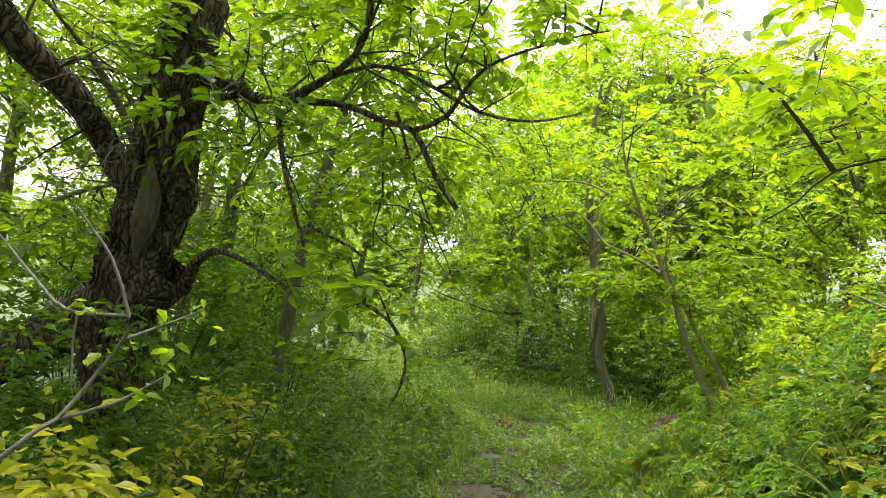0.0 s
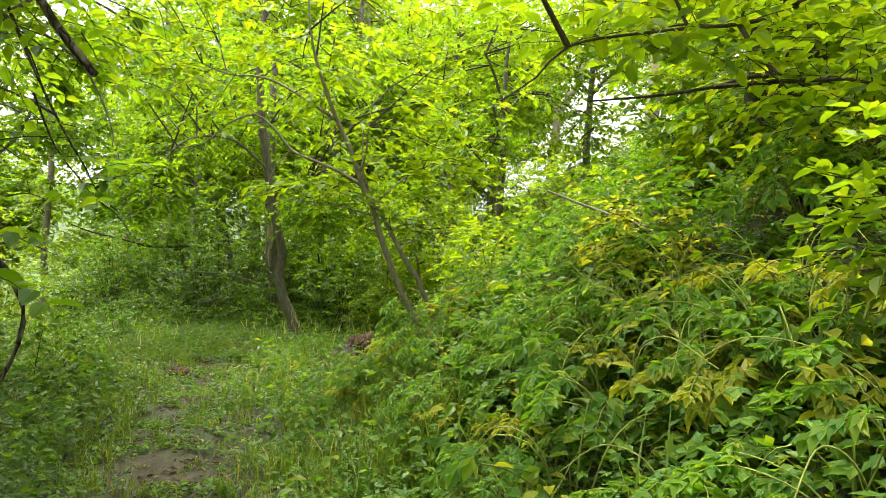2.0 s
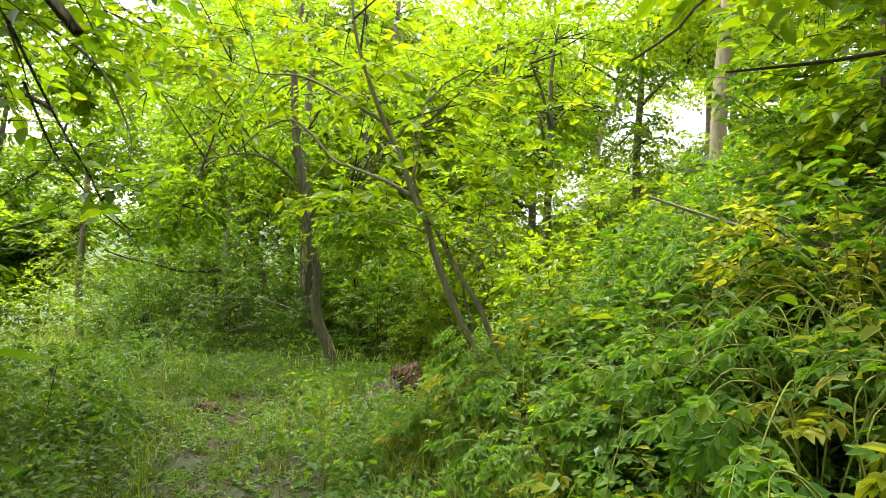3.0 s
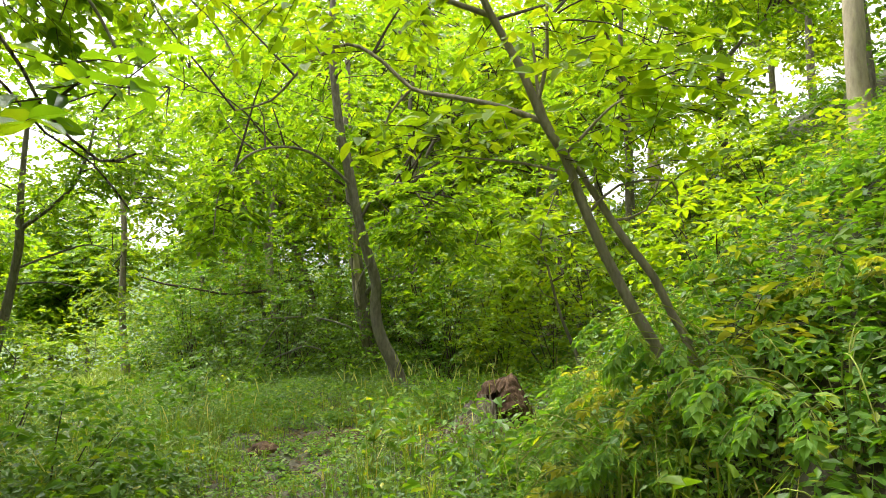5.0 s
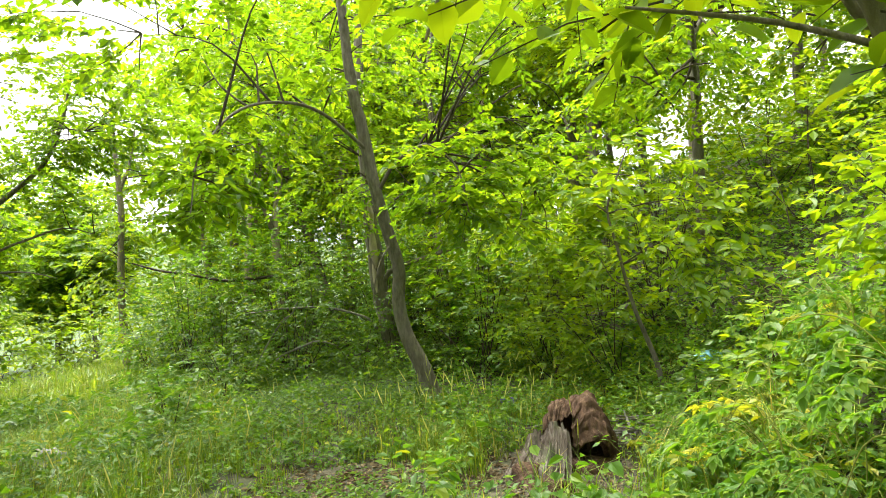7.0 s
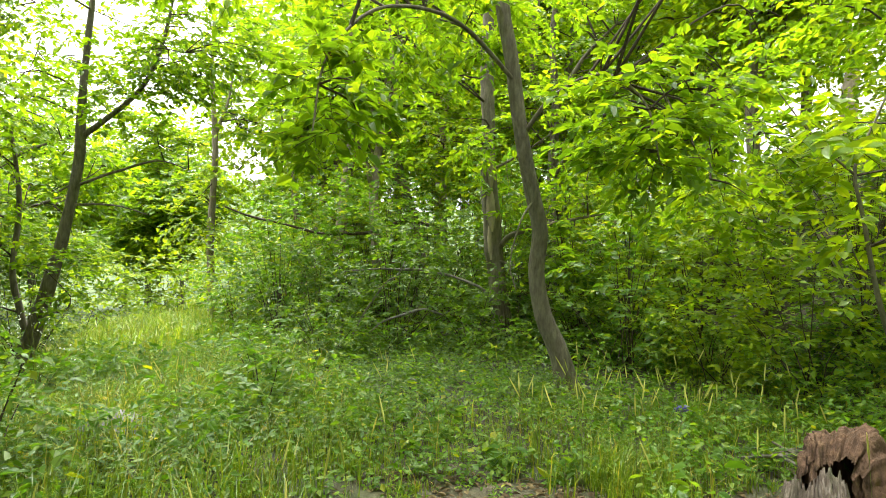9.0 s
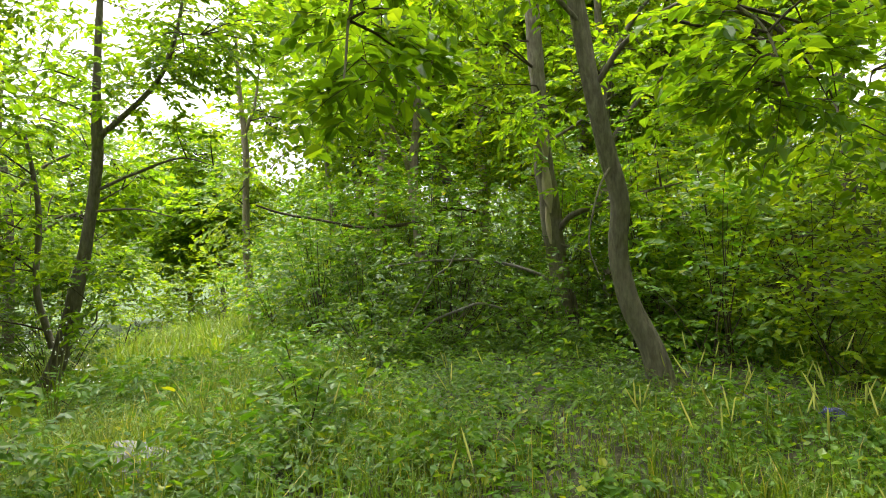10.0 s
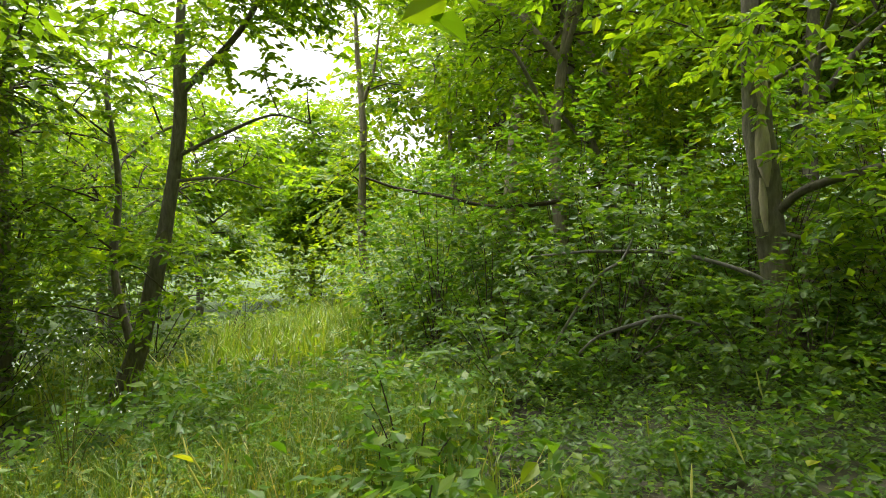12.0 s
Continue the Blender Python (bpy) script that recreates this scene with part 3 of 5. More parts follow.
ROOTS = [(-2.6, 5.15, 3.52), (-2.12, 5.07, 3.36), (-1.68, 4.98, 3.48), (-1.32, 4.86, 3.68), (-1.1, 5.03, 3.65), (-0.72, 5.05, 3.5), (-0.36, 5.06, 3.33), (-1.54, 5.13, 3.38), (-1.1, 5.06, 3.23), (-1.88, 4.98, 2.88), (-2.2, 4.74, 3.3), (-0.62, 5.09, 3.3), (-2.4, 5.0, 3.4), (-3.4, 5.1, 2.7), (-3.65, 4.4, 3.3)]
bare_dark, bare_pale = Geo(), Geo()
for i in range(34):
    root = np.array(ROOTS[i % len(ROOTS)])
    crooked(bare_pale if i % 3 == 1 else bare_dark, root - np.array(old.location), (twig_rng.normal(0.45, 0.5), twig_rng.normal(0, 0.4), twig_rng.normal(-0.1, 0.5)), twig_rng.uniform(0.5, 1.2), twig_rng, twig_rng.uniform(0.007, 0.013))
tagged(part("bare_twigs", bare_dark, BARK_DARK, old, "thin crooked leafless twigs", True), kind="stuff")
tagged(part("bleached_twigs", bare_pale, DEADWOOD, old, "thin bleached leafless twigs", True), kind="stuff")
g = Geo()
tube(g, spline(np.array([(-3.03, 4.90, 2.0), (-2.99, 4.87, 2.2), (-2.97, 4.87, 2.5), (-3.0, 4.88, 2.75)]) - np.array(old.location), 0.06), [0.03, 0.09, 0.07, 0.02], 9, 0.2)
part("bare_scar", g, ROTWOOD, old, "pale bare scar in the bark", True)
for i in range(40):
    g = Geo()
    a, z0 = rng.uniform(2.6, 6.2), rng.uniform(2.4, 4.0)
    p0 = np.array([-3.05 + math.cos(a) * 0.36, 5.15 + math.sin(a) * 0.36, z0])
    d = np.array([math.cos(a), math.sin(a), rng.normal(-0.1, 0.4)]) * rng.uniform(0.3, 0.9)
    tube(g, spline(np.stack([p0, p0 + d * 0.5 + rng.normal(0, 0.06, 3), p0 + d + rng.normal(0, 0.12, 3) - np.array([0, 0, 0.15])]) - np.array(old.location), 0.1), [0.009, 0.003], 4)
    part("dead_twig", g, DEADWOOD, old, "bleached bare twig")

# tree with a light two-forked stem by the meadow
make_tree("forked_tree", "grey-barked forked tree leaning by the sunny meadow",
          [(-8.4, 19.6, -0.8), (-8.32, 19.6, -0.6), (-8.07, 19.6, 0.04), (-7.77, 19.6, 1.08), (-7.57, 19.6, 1.95), (-7.39, 19.6, 2.96), (-7.37, 19.6, 3.81), (-7.32, 19.6, 4.9), (-7.2, 19.6, 6.4)],
          [0.19, 0.14, 0.12, 0.1, 0.09, 0.085, 0.065, 0.055, 0.035],
          [([(-7.41, 19.6, 3.25), (-7.3, 19.6, 3.5), (-7.12, 19.6, 3.64), (-6.65, 19.6, 4.02), (-6.25, 19.6, 4.45), (-5.98, 19.6, 5.1), (-5.8, 19.6, 5.9)], [0.06, 0.045, 0.04, 0.022]),
           ([(-7.4, 19.6, 2.6), (-6.95, 19.6, 2.78), (-6.75, 19.6, 2.85), (-5.98, 19.6, 3.08), (-5.41, 19.6, 2.94)], [0.03, 0.022, 0.008]),
           ([(-7.45, 19.6, 2.25), (-6.9, 19.5, 2.27), (-6.5, 19.5, 2.23), (-6.07, 19.5, 2.11)], [0.025, 0.016, 0.01]),
           ([(-8.25, 19.6, 0.0), (-8.5, 19.6, 1.0), (-8.5, 19.7, 2.3), (-8.7, 19.7, 3.6)], [0.06, 0.05, 0.03]),
           ([(-7.95, 19.5, 0.4), (-7.6, 19.4, 0.35), (-7.3, 19.3, 0.45), (-7.2, 19.2, 0.75)], [0.03, 0.02, 0.008])],
          [((-7.0, 19.4, 5.6), (2.6, 1.8, 1.6), 300), ((-5.0, 19.2, 5.2), (1.7, 1.2, 1.1), 130), ((-9.3, 19.0, 3.2), (1.5, 1.2, 2.0), 190), ((-9.6, 18.6, 1.2), (1.3, 1.0, 1.3), 110), ((-6.2, 19.3, 4.0), (1.3, 0.9, 0.9), 55), ((-7.2, 18.9, 1.0), (1.1, 0.8, 0.7), 40)],
          0.13, LEAF_CANOPY, BARK, 15, 12, 0.04, spray=0.55)

# thin straight tree in the meadow edge
make_tree("straight_tree", "thin straight grey tree standing in bright grass",
          [(-8.73, 30.0, -1.7), (-8.79, 30.0, -0.28), (-8.92, 30.0, 1.77), (-8.85, 30.0, 4.32), (-8.89, 30.0, 5.51), (-9.02, 30.0, 7.04), (-9.08, 30.0, 9.0)],
          [0.16, 0.14, 0.12, 0.11, 0.1, 0.07, 0.03], [([(-8.89, 30.0, 5.4), (-8.52, 30.0, 6.33), (-8.3, 30.0, 7.6)], [0.07, 0.03])],
          [((-8.9, 30, 2.6), (1.9, 1.5, 1.5), 90), ((-8.0, 29.5, 5.2), (2.0, 1.4, 1.8), 70), ((-8.9, 30, 8.6), (2.6, 2.2, 1.5), 130)], 0.2, LEAF_BRIGHT, BARK_GREY, 16, spray=0.8, bough_r=0.02)

# trunk with torn pale bark
torn = make_tree("torn_bark_tree", "upright tree with peeling bark and a pale bare strip",
                 [(0.3, 19.9, 0.1), (0.24, 19.9, 0.55), (0.18, 19.9, 1.06), (0.09, 19.9, 1.63), (0.0, 19.9, 2.47), (-0.07, 19.9, 3.36), (-0.1, 19.9, 4.12), (-0.15, 19.9, 5.6), (-0.1, 19.9, 7.5)],
                 [0.2, 0.165, 0.155, 0.14, 0.125, 0.115, 0.105, 0.09, 0.06],
                 [([(0.17, 19.85, 1.7), (0.3, 19.6, 1.9), (0.49, 19.4, 2.01), (1.2, 19.2, 2.2), (1.9, 19.0, 2.35)], [0.05, 0.04, 0.012]), ([(-0.05, 19.8, 3.1), (0.5, 19.6, 3.4), (1.2, 19.5, 3.9)], [0.03, 0.01]), ([(0.15, 19.8, 1.5), (0.7, 19.3, 1.35), (1.2, 19.0, 1.3)], [0.025, 0.008])],
                 [((0.9, 19.6, 3.5), (1.7, 1.0, 1.5), 95), ((-0.5, 20.4, 6.4), (2.4, 2.0, 1.8), 60), ((1.3, 19.0, 1.7), (1.0, 0.7, 0.7), 60), ((-2.0, 18.4, 4.6), (1.7, 1.3, 0.8), 55), ((-0.8, 18.0, 3.4), (1.0, 0.8, 0.6), 24)], 0.14, LEAF_CANOPY, BARK, 17, 14, 0.07, 10, spray=0.55)
strip = Geo()
for z0, z1, off, wd in ((2.0, 2.9, 0.02, 0.075), (2.8, 3.5, 0.05, 0.06), (1.5, 2.1, -0.03, 0.05)):
    line = spline([(-0.03 + off + (2.5 - z) * 0.09, 19.8 - 0.06 + 0.02 * math.sin(3 * z), z) for z in np.linspace(z0, z1, 5)], 0.08) - np.array(torn.location)
    tube(strip, line, [0.02, wd, wd * 0.9, 0.015], 7, 0.12)
part("bare_wood", strip, BARK_PALE, torn, "pale bare wood where the bark came off", True)

make_tree("fork_topped_tree", "dark slender tree forking at the top in the thicket",
          [(-5.35, 33, -1.0), (-5.3, 33.0, 0.84), (-5.2, 33.0, 3.84), (-5.1, 33.0, 5.43), (-4.81, 33.0, 6.43), (-4.34, 33.0, 8.06)], [0.22, 0.19, 0.17, 0.16, 0.1, 0.05],
          [([(-5.1, 33.0, 5.4), (-5.44, 33.0, 6.84), (-5.51, 33.0, 8.34)], [0.12, 0.05])], [((-5, 33, 8.2), (2.4, 2.0, 1.8), 110), ((-5.2, 32.5, 2.6), (1.8, 1.2, 1.4), 80)], 0.2, LEAF_CANOPY, BARK, 18, spray=0.8)
make_tree("leaning_thin_tree", "thin tree leaning over in the shady thicket",
          [(-0.7, 26, -0.2), (-0.85, 26.0, 0.11), (-1.42, 26.0, 1.18), (-1.82, 26.0, 2.74), (-2.12, 26.0, 3.6), (-2.41, 26.0, 4.7), (-2.59, 26.0, 5.79), (-2.7, 26, 7.5)], [0.17, 0.15, 0.14, 0.13, 0.12, 0.1, 0.08, 0.04],
          [([(-2.0, 26, 3.3), (-2.9, 25.6, 4.3), (-3.4, 25.4, 5.2)], [0.06, 0.02])], [((-2.6, 26, 6.8), (2.3, 2.0, 1.5), 80), ((-2.8, 25.6, 3.8), (1.7, 1.2, 1.2), 80)], 0.17, LEAF_CANOPY, BARK, 19, spray=0.7)
make_tree("thin_tree", "thin grey young tree among shrubs", [(-5.7, 30, -0.9), (-5.77, 30.0, 1.09), (-5.97, 30.0, 2.57), (-6.1, 30.0, 3.39), (-6.17, 30.0, 5.03), (-6.2, 30, 6.5)], [0.11, 0.1, 0.08, 0.04], [],
          [((-6.1, 30, 5.6), (1.5, 1.3, 1.3), 70), ((-5.8, 29.6, 2.2), (1.4, 1.0, 1.1), 60)], 0.2, LEAF_BRIGHT, BARK_GREY, 20, spray=0.8)

# pale trunks on the hill
make_tree("pale_dead_tree", "pale bleached forked trunk rising behind the thicket", [(5.2, 32, 3.5), (4.9, 32.0, 7.17), (4.52, 32.0, 8.87), (4.1, 32, 10.4), (3.8, 32, 11.8), (3.6, 32, 14)], [0.22, 0.19, 0.17, 0.13, 0.06],
          [([(4.56, 32.0, 8.7), (4.8, 32, 9.3), (5.1, 32.0, 9.9), (5.5, 32, 11)], [0.1, 0.05])], [((4.4, 32.4, 13.4), (3.2, 2.6, 2.2), 130), ((6.2, 32.4, 10.6), (1.6, 1.4, 1.2), 30)], 0.24, LEAF_BRIGHT, BARK_PALE, 21, spray=1.0)
make_tree("pale_trunk_tree", "tall tree with a smooth pale trunk on the slope", [(7.05, 12.4, 3.9), (7.03, 12.4, 4.59), (7.1, 12.4, 5.69), (7.2, 12.4, 7.5), (7.1, 12.4, 9.5)], [0.17, 0.13, 0.12, 0.11, 0.07],
          [([(7.1, 12.4, 6.6), (6.2, 11.9, 7.4), (5.2, 11.2, 7.6)], [0.06, 0.02])], [((6.6, 11.8, 8.8), (2.8, 2.2, 1.5), 110), ((4.8, 11.2, 7.0), (1.5, 1.3, 0.8), 24)], 0.15, LEAF_BRIGHT, BARK_PALE, 22, spray=0.6)
make_tree("pale_trunk_tree", "tall pale forked tree on the skyline of the slope", [(12.3, 29.5, 6), (12.35, 29.5, 7.36), (12.51, 29.5, 9.04), (12.92, 29.5, 9.89), (13.47, 29.5, 10.77), (13.9, 29.5, 12.5)], [0.27, 0.24, 0.2, 0.16, 0.08],
          [([(12.5, 29.5, 9.0), (12.0, 29.5, 9.94), (11.6, 29.5, 11.5)], [0.12, 0.05])], [((12.5, 29.5, 13.2), (3.6, 3.0, 2.0), 170)], 0.24, LEAF_BRIGHT, BARK_PALE, 23, spray=1.0)

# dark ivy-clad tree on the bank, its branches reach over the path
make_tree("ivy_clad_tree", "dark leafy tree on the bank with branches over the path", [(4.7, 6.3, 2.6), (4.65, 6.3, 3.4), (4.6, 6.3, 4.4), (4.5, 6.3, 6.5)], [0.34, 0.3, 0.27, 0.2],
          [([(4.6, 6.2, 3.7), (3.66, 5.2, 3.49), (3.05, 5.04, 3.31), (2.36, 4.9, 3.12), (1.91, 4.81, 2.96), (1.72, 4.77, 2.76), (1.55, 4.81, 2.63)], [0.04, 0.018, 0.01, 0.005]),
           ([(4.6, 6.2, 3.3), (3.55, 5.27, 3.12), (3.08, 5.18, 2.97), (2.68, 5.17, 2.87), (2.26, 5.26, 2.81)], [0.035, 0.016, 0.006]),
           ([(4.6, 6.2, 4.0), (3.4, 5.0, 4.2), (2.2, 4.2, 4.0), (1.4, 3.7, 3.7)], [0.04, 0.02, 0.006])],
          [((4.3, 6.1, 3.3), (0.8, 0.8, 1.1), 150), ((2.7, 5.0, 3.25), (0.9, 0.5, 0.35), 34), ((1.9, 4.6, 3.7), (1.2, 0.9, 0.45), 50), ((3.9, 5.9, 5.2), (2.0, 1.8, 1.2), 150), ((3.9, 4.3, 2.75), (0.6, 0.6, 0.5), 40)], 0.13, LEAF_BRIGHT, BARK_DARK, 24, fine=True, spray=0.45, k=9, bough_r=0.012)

# tree on the open side of the path, its leafy boughs hang over it
make_tree("overhanging_tree", "slender tree whose drooping leafy boughs hang over the path", [(-4.3, 9.6, -0.2), (-4.2, 9.6, 1.4), (-4.0, 9.5, 3.0), (-3.7, 9.5, 4.6), (-3.5, 9.4, 6.4)], [0.13, 0.11, 0.09, 0.07, 0.03],
          [([(-4.0, 9.5, 3.0), (-3.2, 9.2, 3.9), (-2.3, 8.8, 4.0), (-1.6, 8.6, 3.6), (-1.25, 8.5, 3.0), (-1.2, 8.4, 2.75)], [0.035, 0.02, 0.006]),
           ([(-3.8, 9.5, 4.0), (-3.0, 10.2, 4.9), (-2.0, 10.6, 4.9), (-1.3, 10.8, 4.4), (-1.0, 10.8, 3.9)], [0.035, 0.02, 0.006]),
           ([(-4.05, 9.5, 2.6), (-3.4, 8.6, 3.2), (-2.8, 7.8, 3.1), (-2.4, 7.3, 2.7), (-2.2, 7.1, 2.4)], [0.03, 0.015, 0.005])],
          [((-2.2, 8.8, 3.8), (1.0, 0.8, 0.6), 70), ((-2.3, 10.5, 4.7), (1.5, 1.0, 0.7), 100), ((-2.7, 7.7, 3.0), (0.7, 0.7, 0.5), 50), ((-3.6, 9.4, 5.8), (1.8, 1.6, 1.2), 120), ((-4.3, 11.2, 4.0), (1.2, 1.2, 1.0), 90)],
          0.115, LEAF_CANOPY, BARK, 26, fine=True, spray=0.45, k=10, bough_r=0.009)

# sapling beside the stump
make_tree("young_sapling", "young walnut-like sapling with bright leaves near the stump", [(3.36, 14.0, 0.55), (3.12, 14.0, 1.24), (2.95, 14.0, 2.0), (2.86, 14.0, 2.46), (3.02, 14.0, 2.87), (3.2, 14.0, 3.3)], [0.035, 0.03, 0.024, 0.02, 0.012, 0.006],
          [([(2.87, 14.0, 2.4), (2.53, 14.0, 2.68), (2.16, 14.0, 3.13)], [0.014, 0.004]), ([(3.05, 14.0, 1.5), (2.8, 13.8, 1.6), (2.6, 13.7, 1.9)], [0.01, 0.004])],
          [((3.0, 13.8, 2.5), (1.0, 0.8, 0.9), 60), ((3.9, 13.6, 2.0), (0.8, 0.6, 0.7), 40)], 0.15, LEAF_BRIGHT, BARK, 25, fine=True, spray=0.45, k=9, bough_r=0.008)


# ---- the wood behind ----
def woodland_tree(x, y, h, cr, leaf, mat, seed, n=150, bark=BARK, low=0.35, lean=0.0):
    r = np.random.default_rng(seed)
    z = float(ground_z(x, y))
    k = np.linspace(0, 1, 6)
    wob = r.normal(0, 0.02 * h, (6, 2)) * k[:, None]
    trunk = [(x + wob[i, 0] + lean * h * k[i], y + wob[i, 1], z + h * 0.92 * k[i]) for i in range(6)]
    rad = h * 0.016
    blobs = [((x + lean * h * 0.8, y, z + h * 0.78), (cr, cr, h * 0.24), n)]
    for i in range(3):
        a = r.uniform(0, 6.28)
        blobs.append(((x + math.cos(a) * cr * 0.7, y + math.sin(a) * cr * 0.7, z + h * r.uniform(low, 0.7)), (cr * 0.6, cr * 0.6, h * 0.12), n // 3))
    limbs = []
    for i in range(3):
        a, zz = r.uniform(0, 6.28), r.uniform(0.4, 0.7)
        p = np.array(trunk[3]) * (zz > 0.55) + np.array(trunk[2]) * (zz <= 0.55)
        limbs.append(([p, p + np.array([math.cos(a) * cr * 0.35, math.sin(a) * cr * 0.35, h * 0.1]), p + np.array([math.cos(a) * cr * 0.75, math.sin(a) * cr * 0.75, h * 0.16])], [rad * 0.5, rad * 0.15]))
    leaf = leaf * (1.3 if y > 32 else 1.0)
    return make_tree("woodland_tree", "slender green woodland tree behind the thicket", trunk, [rad, rad * 0.85, rad * 0.6, rad * 0.25], limbs, blobs, leaf, mat, bark, seed, 8, 0.04, group="trees of the wood", step=0.5,
                     spray=leaf * 4.5, k=10, twigs=False, bough_r=0.02 if leaf < 0.19 else 0.03, bough_every=12)


WOOD = [(-6.3, 8.6, 10.5, 3.4, 0.16), (7.0, 7.0, 9.0, 2.7, 0.15), (-5.8, 3.4, 9, 2.8, 0.15), (-9.5, 9.0, 9.0, 3.0, 0.16), (-8.5, 5.0, 9, 3.0, 0.16), (-10.8, 19.8, 8.0, 2.8, 0.15), (-14, 17, 9, 3.2, 0.17), (-26, 34, 10, 4, 0.3), (-30, 44, 11, 4.5, 0.32), (-23, 52, 11, 4.5, 0.32), (-2.6, 24.5, 9.5, 2.4, 0.17), (1.9, 25.0, 10.5, 2.6, 0.17), (5.6, 21.6, 10.0, 2.4, 0.17), (-4.0, 27.5, 13.0, 3.4, 0.2), (2.0, 30.0, 15.0, 4.0, 0.22), (6.2, 25.5, 11.0, 3.2, 0.2),
        (-1.2, 34.0, 17.0, 4.6, 0.25), (8.6, 18.2, 7.5, 2.2, 0.17), (7.2, 22.8, 8.5, 2.8, 0.19), (5.0, 37.0, 17, 5.0, 0.27), (-12.5, 24.0, 8.5, 2.6, 0.18), (-18.5, 30.0, 9.0, 3.0, 0.22), (-17.0, 22.0, 9.0, 3.0, 0.2),
        (-3.6, 41.0, 19.0, 5.0, 0.3), (0.8, 45.0, 12.0, 4.2, 0.3), (9.5, 33.5, 10, 3.6, 0.25), (-19, 36, 10, 3.6, 0.27), (-12.0, 15.5, 7.5, 2.4, 0.16), (-9.5, 14.0, 10.5, 3.2, 0.16), (-7.2, 12.0, 11.0, 3.0, 0.16),
        (9.4, 14.8, 6.5, 2.0, 0.16), (9.5, 9.5, 7.0, 2.6, 0.16), (14.5, 16.5, 8.5, 3.2, 0.2), (15.5, 24.0, 9.0, 3.4, 0.24), (19, 31, 10, 4, 0.3),
        (7.0, 4.0, 7.0, 2.6, 0.15), (-4.5, 1.0, 8.0, 2.6, 0.15), (3.5, -2.5, 8.0, 2.8, 0.16), (-1.5, -5.0, 8.5, 3.0, 0.16), (7.5, 48, 13, 4.6, 0.32), (-9.5, 50, 9, 3.6, 0.32), (13, 40, 12, 4.4, 0.3), (1.2, 37.5, 20.5, 5.0, 0.27), (-17.0, 47, 9.5, 3.8, 0.3), (-20.5, 50, 13.5, 4.2, 0.32), (5.6, 16.8, 6.8, 2.3, 0.14), (-6.6, 37, 15, 4.4, 0.27), (3.2, 31, 17, 4.4, 0.24)]
# Trees on the bank side get the sunlight-tinted leaf more often.
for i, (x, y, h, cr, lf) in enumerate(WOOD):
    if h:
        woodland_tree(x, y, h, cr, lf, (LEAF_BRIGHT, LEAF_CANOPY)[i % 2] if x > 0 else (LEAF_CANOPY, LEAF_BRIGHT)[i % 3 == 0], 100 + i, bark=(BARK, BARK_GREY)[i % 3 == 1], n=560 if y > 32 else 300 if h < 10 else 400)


make_tree("dark_leafy_tree", "bushy tree with dense dark green foliage beside the forked tree", [(-9.9, 18.3, -0.9), (-9.85, 18.3, 0.8), (-9.7, 18.3, 2.6), (-9.7, 18.2, 4.4), (-9.6, 18.2, 6.2)], [0.12, 0.1, 0.085, 0.06, 0.03],
          [([(-9.8, 18.3, 1.6), (-9.2, 18.0, 2.4), (-8.8, 17.8, 3.4)], [0.04, 0.012]), ([(-9.75, 18.3, 2.4), (-9.0, 18.4, 3.6), (-8.6, 18.5, 4.8)], [0.04, 0.012])],
          [((-9.4, 18.1, 5.4), (1.6, 1.3, 1.2), 200), ((-9.5, 17.9, 3.6), (1.5, 1.2, 1.2), 220), ((-9.7, 17.8, 2.0), (1.3, 1.1, 1.0), 160), ((-9.6, 18.0, 7.0), (1.3, 1.2, 0.9), 110)],
          0.1, LEAF_DARK, BARK_DARK, 27, spray=0.42, k=10, bough_r=0.01)


# ---- shrubs ----
def shrub(x, y, rx, h, n, leaf, mat, seed, label, k=10):
    r = np.random.default_rng(seed)
    at = on_ground(x, y)
    t = tagged(new("shrub"), label, "shrub", "shrubs of the undergrowth")
    t.location = at
    lg, sg = Geo(), Geo()
    P = in_blob(r, (0, 0, h * 0.52), (rx, rx, h * 0.52), n, 4)
    P[:, 2] = np.maximum(P[:, 2], 0.06)
    way = unit(P * np.array([1, 1, 0.4])) + r.normal(0, 0.4, P.shape)
    way[:, 2] *= 0.6
    sprays(lg, sg if y < 9 else None, P, way, leaf * 3.6 * r.uniform(0.7, 1.3, n), k, leaf, r, 0.004, flat=leaf > 0.115 or y > 10)
    for i in range(0, n, 13):
        a = r.normal(0, rx * 0.12, 3) * np.array([1, 1, 0])
        a[2] = -0.05
        tube(sg, spline([a, P[i] * np.array([0.55, 0.55, 0.6]), P[i]], 0.4), [0.006 + 0.002 * h, 0.003], 4)
    tagged(part("stem_mass", sg, BARK_DARK, t, "thin brown stems"), kind="stuff")
    tagged(part("foliage", lg, mat, t, "dense leaves"), kind="stuff")
    return t


